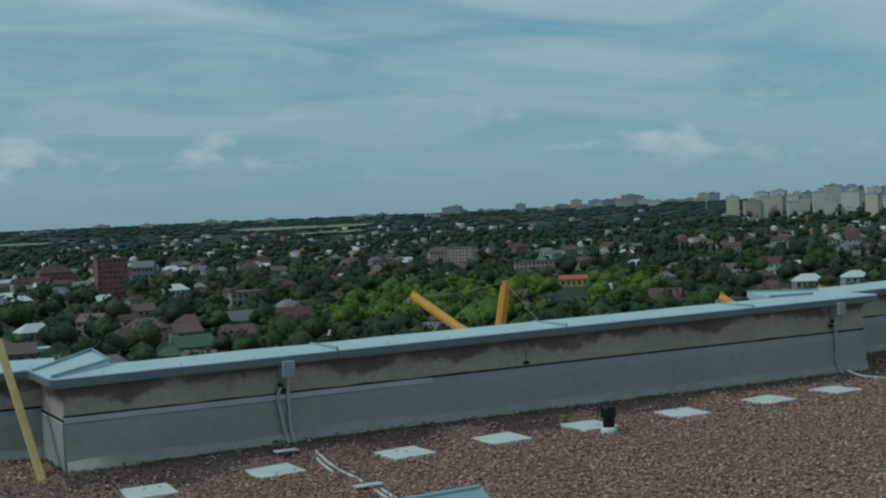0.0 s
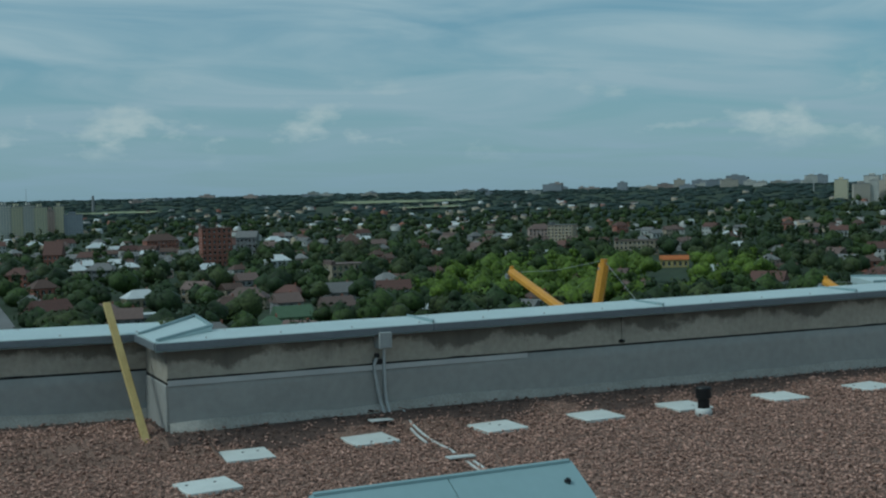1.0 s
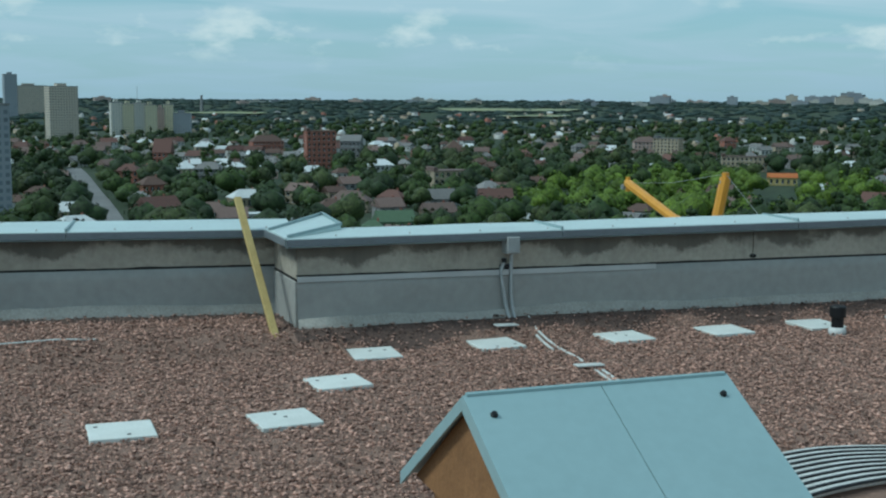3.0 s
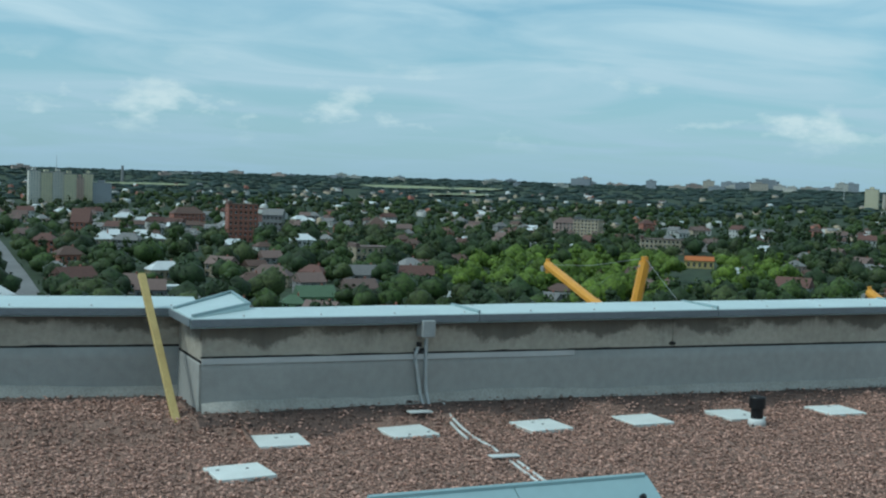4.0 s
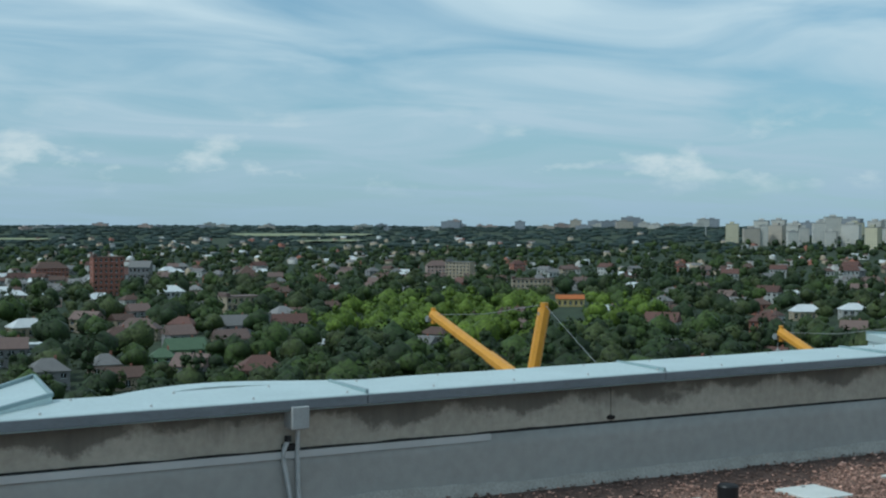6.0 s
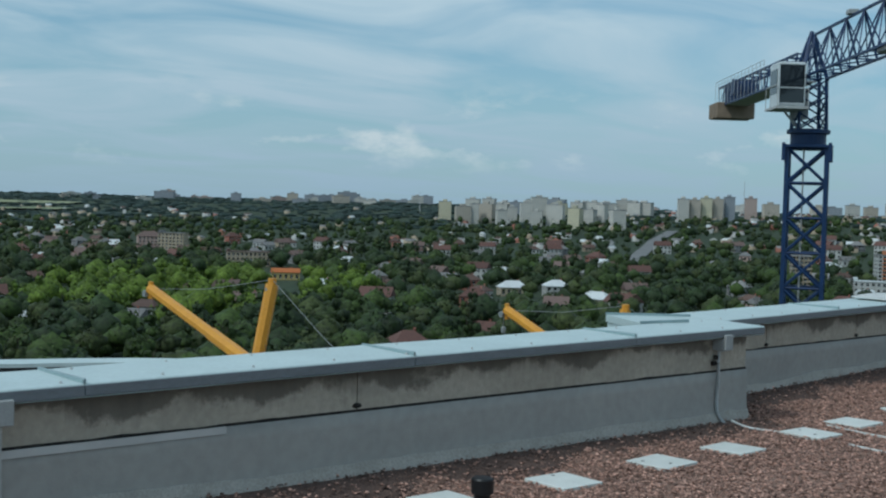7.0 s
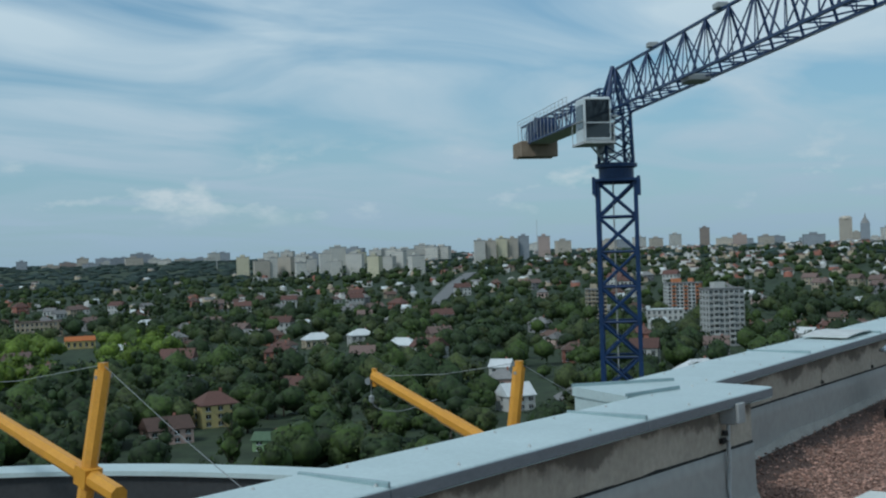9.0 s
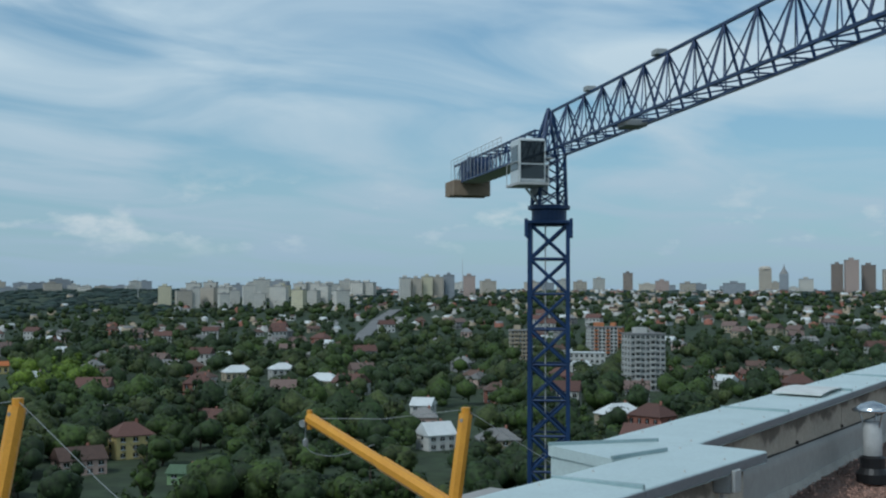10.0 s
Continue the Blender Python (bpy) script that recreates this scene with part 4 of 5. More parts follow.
radii = [0, 30, 70, 120] + [120 * 1.055 ** i for i in range(1, 69)]
radii = [r for r in radii if r < 4700] + [4800]
NB = 240
vv, ff = [], []
for r in radii:
    for i in range(NB):
        a = 2 * math.pi * i / NB
        x, y = max(r, 0.5) * math.sin(a), max(r, 0.5) * math.cos(a)
        vv.append((x, y, ground_z(x, y)))
for j in range(len(radii) - 1):
    for i in range(NB):
        ff.append((j * NB + i, (j + 1) * NB + i, (j + 1) * NB + (i + 1) % NB, j * NB + (i + 1) % NB))
gr = part("ground", from_np("ground", vv, ff, [M["earth"]]), None)
for p in gr.data.polygons: p.use_smooth = True
tagged(gr, "wide green valley floor rising to low hills", "ground", kind="structure")


def strip(name, pts, width, mat, label, lift=0.6):
    bm = bmesh.new()
    p = [Vector((a, b, 0)) for a, b in pts]
    p = bend([(q_.x, q_.y, 0) for q_ in p], 14)
    rr = []
    for i, c in enumerate(p):
        d = (p[min(i + 1, len(p) - 1)] - p[max(i - 1, 0)]).normalized()
        nrm = Vector((-d.y, d.x, 0))
        rr.append([bm.verts.new((*(c + nrm * s * width).xy, ground_z(*(c + nrm * s * width).xy) + lift)) for s in (-0.5, 0, 0.5)])
    for a, b in zip(rr, rr[1:]):
        for j in range(2): bm.faces.new((a[j], a[j + 1], b[j + 1], b[j]))
    return tagged(part(name, bm, M[mat]), label, name, kind="structure")


ROADS = [([spot(4.95, 380)[:2], spot(4.75, 480)[:2], spot(3.7, 700)[:2], spot(2.95, 930)[:2]], 11), ([spot(53.25, 1000)[:2], spot(53.9, 1150)[:2], spot(54.6, 1400)[:2], spot(55.35, 1620)[:2]], 15)]
strip("road", *ROADS[0], "asphalt", "straight grey asphalt road between trees", 1.0)
strip("road", *ROADS[1], "asphalt", "pale grey road climbing the far hill", 1.5)
for b0, b1, r, w in ((21, 27.5, 2550, 130), (24, 27, 2200, 60), (8, 12, 2300, 60)):
    strip("field", [spot(b0, r)[:2], spot((b0 + b1) / 2, r + 30)[:2], spot(b1, r)[:2]], w, "field", "pale open field on the far plain", 4.0)

WALLS = {
    "white": material("white_wall", (0.52, 0.515, 0.485), (0.42, 0.415, 0.385), 0.5, 0.5, 0.85, fine=0.08, by_object=0.12),
    "brick": material("red_brick_wall", (0.36, 0.150, 0.105), (0.26, 0.112, 0.082), 0.6, 0.5, 0.88, fine=0.12, by_object=0.15),
    "beige": material("beige_wall", (0.42, 0.35, 0.25), (0.33, 0.27, 0.19), 0.5, 0.5, 0.85, fine=0.08, by_object=0.15),
    "grey": material("grey_wall", (0.27, 0.265, 0.26), (0.20, 0.198, 0.195), 0.5, 0.5, 0.85, fine=0.08, by_object=0.15),
    "yellow": material("yellow_wall", (0.54, 0.44, 0.19), (0.45, 0.36, 0.15), 0.5, 0.5, 0.85, fine=0.06),
    "pink": material("pink_wall", (0.52, 0.38, 0.32), (0.44, 0.31, 0.26), 0.5, 0.5, 0.85, fine=0.06),
    "orange": material("orange_wall", (0.50, 0.20, 0.09), (0.42, 0.165, 0.075), 0.5, 0.5, 0.85, fine=0.06),
    "green": material("green_wall", (0.24, 0.36, 0.18), (0.20, 0.30, 0.15), 0.5, 0.5, 0.85, fine=0.06),
}
ROOFS = {
    "red": material("red_roof", (0.135, 0.068, 0.052), (0.10, 0.052, 0.043), 0.8, 0.5, 0.75, fine=0.12, by_object=0.2),
    "brown": material("brown_roof", (0.125, 0.078, 0.06), (0.09, 0.056, 0.045), 0.8, 0.5, 0.75, fine=0.12, by_object=0.2),
    "slate": material("slate_roof", (0.24, 0.235, 0.225), (0.17, 0.165, 0.16), 0.8, 0.5, 0.8, fine=0.12, by_object=0.25),
    "white": material("white_roof", (0.68, 0.70, 0.69), (0.55, 0.57, 0.56), 0.4, 0.5, 0.5, fine=0.06),
    "rose": material("rose_roof", (0.18, 0.125, 0.105), (0.135, 0.092, 0.08), 0.8, 0.5, 0.75, fine=0.12, by_object=0.15),
    "green": material("green_roof", (0.095, 0.15, 0.085), (0.07, 0.115, 0.065), 0.8, 0.5, 0.7, fine=0.1),
    "orange": material("orange_roof", (0.46, 0.15, 0.04), (0.38, 0.12, 0.035), 0.8, 0.5, 0.7, fine=0.1),
}
WINDOW = {}


def window_mesh(w, hgt):
    key = (round(w, 1), round(hgt, 1))
    if key not in WINDOW:
        bm = add_box(bmesh.new(), -w / 2, w / 2, -0.10, 0.08, 0, hgt)
        add_box(bm, -w / 2 - 0.12, w / 2 + 0.12, -0.2, 0.1, -0.16, -0.02, mi=1)
        add_box(bm, -0.06, 0.06, -0.13, -0.10, 0.05, hgt - 0.05, mi=1)
        WINDOW[key] = mesh_of("window", bm, [M["glass"], M["cabwhite"]])
    return WINDOW[key]


def house(w, d, hgt, wall, roof, shape, label, storeys=2, name="house", roof_h=None, overhang=0.45, m=None, chimney=True, category="house", group=""):
    """A house facing -y, its base at the origin."""
    ob = thing(name, label, category, m, group)
    rh = roof_h if roof_h is not None else min(w, d) * 0.38
    part("wall", box(-w / 2, w / 2, -d / 2, d / 2, -3, hgt), WALLS[wall], ob)
    bm = bmesh.new()
    W, D, o = w / 2 + overhang, d / 2 + overhang, overhang
    if shape == "flat":
        add_box(bm, -W, W, -D, D, hgt, hgt + 0.35)
        add_box(bm, -W + 0.5, -W + 3, -D + 1, D - 1, hgt + 0.35, hgt + 2.2)
    else:
        base = [bm.verts.new(p) for p in ((-W, -D, hgt - 0.15), (W, -D, hgt - 0.15), (W, D, hgt - 0.15), (-W, D, hgt - 0.15))]
        top0 = [bm.verts.new(p) for p in ((-W, -D, hgt + 0.1), (W, -D, hgt + 0.1), (W, D, hgt + 0.1), (-W, D, hgt + 0.1))]
        inset = {"hip": D * 0.85, "gable": 0.0, "pyramid": W}[shape]
        r0, r1 = bm.verts.new((-W + min(inset, W - 0.05), 0, hgt + rh)), bm.verts.new((W - min(inset, W - 0.05), 0, hgt + rh))
        bm.faces.new(base[::-1])
        for i in range(4): bm.faces.new((base[i], base[(i + 1) % 4], top0[(i + 1) % 4], top0[i]))
        bm.faces.new((top0[0], top0[1], r1, r0))
        bm.faces.new((top0[2], top0[3], r0, r1))
        bm.faces.new((top0[1], top0[2], r1))
        bm.faces.new((top0[3], top0[0], r0))
    rf = part("roof", bm, ROOFS[roof], ob)
    if chimney and shape != "flat":
        part("chimney", box(w * 0.18, w * 0.18 + 0.7, 0.3, 1.0, hgt, hgt + rh + 0.7, 0.05), WALLS["brick"], ob)
    sh = hgt / storeys
    n = max(2, int(w / 3.2))
    for s in range(storeys):
        for i in range(n):
            x = -w / 2 + w * (i + 0.5) / n
            part("window", window_mesh(min(1.5, w / n * 0.5), sh * 0.5), None, ob).location = (x, -d / 2 - 0.02, s * sh + sh * 0.28)
        for sx_ in (-1, 1):
            wo = part("window", window_mesh(1.2, sh * 0.5), None, ob)
            wo.matrix_basis = pose(sx_ * (w / 2 + 0.02), 0, s * sh + sh * 0.28, 0, 0, 90 * sx_)
    return ob


def facing(b, r, turn_deg=0.0, lift=0.0):
    x, y, z = spot(b, r)
    return pose(x, y, z + lift, 0, 0, -b + turn_deg)


TAKEN = []          # bearings, distances and radii that trees keep clear of


def landmark(b, r, turn_deg, *a, **k):
    TAKEN.append((b, r, math.degrees(a[0] * 0.55 / r), a[0]))
    return house(*a, m=facing(b, r, turn_deg), **k)


landmark(14.8, 930, 10, 22, 15, 28, "brick", "brown", "flat", "tall red-brick apartment house among trees", storeys=7, name="apartment_house", category="apartment house")
landmark(16.4, 985, -12, 16, 13, 19, "grey", "slate", "gable", "grey stepped house with a steep roof", storeys=4)
landmark(12.18, 1185, 15, 30, 16, 11, "brick", "brown", "hip", "long brick building under a brown hipped roof", storeys=3)
landmark(6.49, 641, 20, 13, 11, 8, "brick", "brown", "hip", "brick house under a dark brown hipped roof")
landmark(7.14, 933, -15, 13, 11, 12, "brick", "red", "gable", "steep red-gabled brick house", storeys=3, roof_h=10)
landmark(8.2, 791, 8, 13, 12, 7.5, "beige", "white", "pyramid", "house under a pale hipped metal roof", roof_h=5)
landmark(9.4, 760, -20, 17, 11, 9, "grey", "slate", "hip", "unfinished grey house under a slate roof", storeys=3)
landmark(10.68, 848, 5, 13, 10, 6, "beige", "white", "hip", "house under a pale metal roof", roof_h=3)
landmark(16.32, 562, -12, 19, 13, 5, "beige", "rose", "hip", "broad house under a pinkish hipped roof", roof_h=5)
landmark(11.02, 506, 6, 14, 7, 4.5, "white", "white", "flat", "low white building with a pale flat roof", storeys=1)
landmark(9.47, 520, -8, 14, 11, 4.5, "beige", "rose", "hip", "house under a faded pinkish hipped roof", roof_h=4)
landmark(18.6, 464, 14, 14, 11, 5.5, "green", "green", "gable", "green-walled house under a green roof", roof_h=4)
landmark(17.5, 450, 0, 9, 8, 4, "green", "green", "hip", "low house under a green metal roof", roof_h=3)
landmark(21.24, 708, 22, 21, 14, 12, "beige", "rose", "flat", "unfinished tan brick villa with balconies", storeys=3)
landmark(21.56, 1048, 10, 20, 16, 9, "beige", "brown", "pyramid", "large house under a brown pyramid roof", roof_h=9, storeys=3)
landmark(37.68, 796, 6, 17.5, 10, 5.0, "yellow", "orange", "gable", "bright yellow building under an orange roof", roof_h=2.6, storeys=1, name="yellow_building", category="building")
landmark(35.8, 958, 5, 33, 14, 11, "beige", "brown", "flat", "long tan building with a flat roof", storeys=3, name="long_building", category="building")
landmark(32.14, 1140, -18, 24, 15, 18, "beige", "slate", "flat", "tall tan unfinished apartment house", storeys=6, name="apartment_house", category="apartment house")
landmark(31.0, 1190, 8, 22, 13, 13, "pink", "rose", "hip", "pinkish apartment house with a hipped roof", storeys=4, name="apartment_house", category="apartment house")
landmark(17.88, 835, 12, 16, 12, 8, "white", "white", "hip", "white house with a shining metal roof", roof_h=4)
landmark(18.48, 593, -20, 12, 9, 5, "brick", "red", "hip", "small brick house under a red roof", roof_h=3.4)
landmark(21.1, 561, 18, 15, 11, 7, "grey", "slate", "gable", "grey house under a slate gable roof", roof_h=4.5)
landmark(22.3, 575, -30, 9, 8, 7, "white", "slate", "gable", "white narrow gabled house", roof_h=4)
landmark(25.44, 491, 12, 8.5, 8, 4, "white", "white", "gable", "small white house under a pale gable roof", roof_h=2.5)
landmark(43.97, 391, 24, 12, 10, 7, "yellow", "red", "hip", "yellow three-storey villa under a red hipped roof", storeys=3, roof_h=3.8)
landmark(47.48, 448, -28, 8.5, 8, 5.5, "pink", "red", "gable", "pink house under a steep red gable roof", roof_h=3.8)
landmark(57.35, 404, 30, 10, 9, 5, "white", "white", "gable", "white house under a pale gable roof", roof_h=4)
landmark(56.74, 511, -10, 8.5, 12, 5, "white", "white", "gable", "white house under a pale metal roof", roof_h=3)
landmark(50.47, 702, 15, 14, 11, 6.5, "white", "white", "hip", "white villa under a pale hipped roof", roof_h=3.4)
landmark(41.72, 361, 20, 13, 9, 4.2, "pink", "brown", "gable", "pinkish house under a brown gable roof", roof_h=3.4)
landmark(46.51, 339, -16, 8, 7, 3, "green", "green", "gable", "small house under a green roof", roof_h=2)
landmark(60.0, 395, 10, 13, 10, 4.5, "beige", "slate", "hip", "house under a grey slate roof", roof_h=3.4)
landmark(63.57, 830, 4, 24, 12, 7.5, "white", "white", "flat", "low white building with strip windows", storeys=2, name="low_building", category="building")


def flats(b, r, turn_deg, w, d, hgt, wall, label, storeys, cols, accent=None):
    ob = thing("apartment_block", label, "apartment block", facing(b, r, turn_deg))
    TAKEN.append((b, r, math.degrees(w * 0.6 / r), w))
    part("wall", box(-w / 2, w / 2, -d / 2, d / 2, -4, hgt), WALLS[wall], ob)
    part("roof", box(-w / 2 - 0.3, w / 2 + 0.3, -d / 2 - 0.3, d / 2 + 0.3, hgt, hgt + 0.8), WALLS["grey"], ob)
    part("lift_housing", box(-w * 0.25, w * 0.05, -d * 0.2, d * 0.3, hgt + 0.8, hgt + 3.6), WALLS[accent or wall], ob)
    sh = hgt / storeys
    bal = mesh_of("balcony", box(-1.5, 1.5, -0.9, 0.0, 0, 1.1), WALLS[accent or wall])
    for s in range(storeys):
        for i in range(cols):
            x = -w / 2 + w * (i + 0.5) / cols
            part("window", window_mesh(1.7, 1.6), None, ob).location = (x, -d / 2 - 0.02, s * sh + 0.9)
            if i % 3 == 1 and s: part("balcony", bal, None, ob).location = (x, -d / 2, s * sh)
        for i in range(3):
            part("window", window_mesh(1.5, 1.6), None, ob).matrix_basis = pose(-w / 2 - 0.02, -d / 2 + d * (i + 0.5) / 3, s * sh + 0.9, 0, 0, -90)
    return ob


flats(66.0, 649, 22, 19, 13, 29, "white", "white panel apartment block with rows of windows and balconies", 10, 7)
flats(64.2, 905, 15, 20, 14, 21, "white", "white and orange apartment block", 8, 7, "orange")
flats(64.75, 930, -10, 12, 12, 20, "orange", "orange-red plastered apartment block", 7, 5, "orange")
flats(60.72, 832, 10, 12.5, 12, 22, "beige", "tan panel apartment block", 8, 5)


def grid_wall(name, wall, glass, w=3.2, hgt=3.0):
    """Panel facade whose windows are too small to tell apart."""
    m = material(name, wall, tuple(c * 0.86 for c in wall), 0.02, 0.5, 0.85, by_object=0.12)
    n, l = m.node_tree.nodes, m.node_tree.links
    b = n["Principled BSDF"]
    old = b.inputs["Base Color"].links[0].from_socket
    t, s, c = n.new("ShaderNodeTexCoord"), n.new("ShaderNodeSeparateXYZ"), n.new("ShaderNodeCombineXYZ")
    add = n.new("ShaderNodeMath")
    l.new(t.outputs["Object"], s.inputs[0])
    l.new(s.outputs[0], add.inputs[0])
    l.new(s.outputs[1], add.inputs[1])
    l.new(add.outputs[0], c.inputs[0])
    l.new(s.outputs[2], c.inputs[1])
    br = n.new("ShaderNodeTexBrick")
    br.offset = 0.0
    br.inputs["Color1"].default_value, br.inputs["Color2"].default_value = (*glass, 1), (*[g * 1.5 for g in glass], 1)
    br.inputs["Scale"].default_value, br.inputs["Mortar Size"].default_value, br.inputs["Brick Width"].default_value, br.inputs["Row Height"].default_value = 1.0, 0.75, w, hgt
    l.new(c.outputs[0], br.inputs["Vector"])
    l.new(old, br.inputs["Mortar"])
    l.new(br.outputs[0], b.inputs["Base Color"])
    return m


GRID = [grid_wall("pale_panel_facade", (0.66, 0.62, 0.53), (0.20, 0.22, 0.24)), grid_wall("beige_panel_facade", (0.55, 0.48, 0.38), (0.18, 0.18, 0.18)), grid_wall("brown_facade", (0.30, 0.24, 0.19), (0.10, 0.10, 0.11)), grid_wall("grey_facade", (0.33, 0.35, 0.37), (0.14, 0.16, 0.18)), grid_wall("cream_facade", (0.66, 0.60, 0.40), (0.25, 0.25, 0.22)), grid_wall("rose_facade", (0.50, 0.38, 0.32), (0.18, 0.16, 0.16))]


def tower(b, r, w, d, hgt, mat, label, turn_deg=0.0, top="flat"):
    x, y, z = spot(b, r)
    ob = thing("high_rise", label, "high-rise", pose(x, y, z - 3, 0, 0, -b + turn_deg), "high-rises on the skyline")
    bm = add_box(bmesh.new(), -w / 2, w / 2, -d / 2, d / 2, 0, hgt + 3)
    part("wall", bm, GRID[mat], ob)
    if top == "spire":
        part("roof", lathe([(w * 0.5, hgt + 3), (w * 0.3, hgt + 9), (w * 0.1, hgt + 15), (0.2, hgt + 22)], 8), ROOFS["slate"], ob)
    elif top == "dome":
        part("roof", lathe([(w * 0.52, hgt + 3), (w * 0.5, hgt + 6), (w * 0.35, hgt + 9), (0.3, hgt + 10)], 12), GRID[mat], ob)
    else:
        part("roof", box(-w / 2 - 0.3, w / 2 + 0.3, -d / 2 - 0.3, d / 2 + 0.3, hgt + 3, hgt + 3.8), WALLS["grey"], ob)
        part("roof_housing", box(-w * 0.2, w * 0.15, -d * 0.25, d * 0.25, hgt + 3.8, hgt + 7), GRID[mat], ob)
    return ob


tower(2.57, 1502, 34, 16, 61, 1, "brown-grey slab high-rise on the edge of town", 20)
for b_, w_b, h_b, mt in ((4.95, 14, 41, 0), (5.48, 15, 39, 4), (6.02, 14, 40, 0), (6.55, 15, 38, 4)):
    tower(b_, 1595, w_b, 15, h_b, mt, "section of a white and yellow-green stepped apartment block", 8)
for b_, w_b, h_b, mt in ((7.05, 11, 33, 5), (7.45, 12, 38, 4), (8.1, 24, 27, 3)):
    tower(b_, 1625, w_b, 15, h_b, mt, "section of a cream and rose stepped apartment block", -4)
tower(0.4, 2100, 20, 16, 70, 3, "grey high-rise still under construction", 10)
tower(1.2, 2300, 60, 16, 50, 1, "long beige slab high-rise", 10)
tower(-0.95, 497, 14, 14, 49, 3, "grey ribbed tower block close to the roof", 30)
tr = random.Random(11)
bb = 44.95
while bb < 53.2:                    # the pale row on the ridge
    rr_ = 1950 - (bb - 45) * 28 + tr.uniform(-110, 110)
    w_b = tr.uniform(12, 25)
    tower(bb + math.degrees(w_b / 2 / rr_), rr_, w_b, 14, tr.uniform(21, 32), tr.choice((0, 0, 0, 4, 1)), "pale panel apartment block on the ridge", tr.uniform(-25, 25))
    bb += math.degrees((w_b + tr.uniform(-2, 7)) / rr_)
for i in range(16):                 # a second row behind it
    tower(46.5 + i * 0.5 + tr.uniform(-0.2, 0.2), 2080 + tr.uniform(0, 120), tr.uniform(18, 34), 14, tr.uniform(20, 30) + (6 if i == 6 else 0), tr.choice((0, 0, 1, 4, 3)), "beige apartment block behind the ridge row", tr.uniform(-25, 25))
for i, mt in enumerate((0, 1, 4, 1, 3)):
    tower(55.75 + i * 0.47, 1880 + 12 * i, 15, 15, 36 - 2 * (i % 2), mt, "tall slab high-rise on the ridge", 12)
tower(58.5, 1937, 18, 16, 33, 5, "rose high-rise with stepped top", 5)
tower(59.3, 2000, 24, 16, 22, 1, "beige high-rise on the ridge", 15)
tower(65.21, 2600, 20, 18, 39, 2, "dark brown tower on the skyline", 0)
tower(69.4, 1932, 31, 16, 20, 3, "dark grey block on the skyline", 10)
tower(70.56, 2600, 25, 22, 48, 1, "round-topped beige tower on the skyline", 0, "dome")
tower(71.36, 2400, 17, 17, 36, 3, "blue-grey tower with a spire", 0, "spire")
for b_, r_, w_, h_, m_ in ((73.6, 2050, 18, 46, 2), (74.2, 2008, 20, 52, 5), (74.9, 2040, 18, 44, 2), (75.8, 2100, 24, 38, 1), (72.3, 2150, 22, 24, 0), (67.6, 2250, 26, 18, 1), (62.5, 2300, 22, 24, 0), (61.2, 2250, 30, 20, 1), (66.6, 2350, 24, 22, 5), (64.0, 2400, 20, 26, 0), (63.2, 2450, 24, 20, 1), (77, 2200, 30, 40, 1), (78.5, 2100, 26, 30, 0)):
    tower(b_, r_, w_, 16, h_, m_, "high-rise on the far ridge", tr.uniform(-20, 20))
for i in range(70):                 # small far skyline
    b_ = tr.choice((tr.uniform(30, 46), tr.uniform(50, 80), tr.uniform(36, 44), tr.uniform(-2, 30)))
    far_r = tr.uniform(2900, 3700)
    tower(b_, far_r, tr.uniform(15, 50), 18, tr.uniform(6, 26) if b_ > 30 else tr.uniform(5, 11), tr.choice((0, 1, 3, 3, 5)), "small distant building on the skyline", tr.uniform(-20, 20))
chim = thing("factory_chimney", "thin dark factory chimney on the horizon", "chimney", pose(*spot(9.1, 2500)))
part("shaft", lathe([(3.4, -5), (2.4, 28), (2.2, 31)], 12), WALLS["grey"], chim)
for b_, hgt in ((5.95, 50), (44.0, 38), (58.2, 62)):
    ms = thing("radio_mast", "thin lattice radio mast on the skyline", "mast", pose(*spot(b_, 2300)))
    part("pole", bar((0, 0, -3), (0, 0, hgt), 0.9, 5, 0.3), M["flash"], ms)

for i in range(13):                 # a row of small brick garden houses
    landmark(66.9 + i * 0.52, 730 + 8 * (i % 3), 12 * (i % 3) - 10, 8, 7, 3.6, ("brick", "beige", "brick")[i % 3], ("brown", "rose", "red", "slate")[i % 4], "gable", "small terraced house in a row below the slope", storeys=1, roof_h=2.6)
for i in range(9):
    landmark(8.0 + i * 0.9, 1010 + 30 * (i % 3), 14 * (i % 4) - 20, 12, 9, 6.5, ("white", "beige", "grey")[i % 3], ("slate", "white", "brown")[i % 3], "gable", "pale house among the far gardens", roof_h=3.2)

# ordinary houses, built once in twelve kinds and repeated
kinds = [
    (12, 9, 5.0, "white", "slate", "gable", "white house under a grey slate roof"), (11, 9, 6.0, "brick", "brown", "hip", "brick house under a brown roof"),
    (13, 10, 6.5, "beige", "rose", "gable", "beige house under a pinkish roof"), (10, 8, 4.5, "white", "white", "gable", "white house under a pale metal roof"),
    (14, 11, 7.5, "brick", "red", "hip", "brick villa under a red roof"), (12, 10, 6.0, "grey", "slate", "hip", "grey house under a slate roof"),
    (11, 8, 4.0, "beige", "brown", "gable", "low beige house under a brown roof"), (15, 11, 8.0, "white", "red", "gable", "white villa under a red roof"),
    (10, 9, 5.0, "pink", "slate", "hip", "pinkish house under a slate roof"), (12, 8, 4.5, "white", "brown", "hip", "white house under a brown roof"),
    (16, 10, 5.0, "beige", "white", "hip", "beige house under a pale metal roof"), (11, 10, 7.0, "grey", "rose", "gable", "grey house under a pinkish roof"),
]


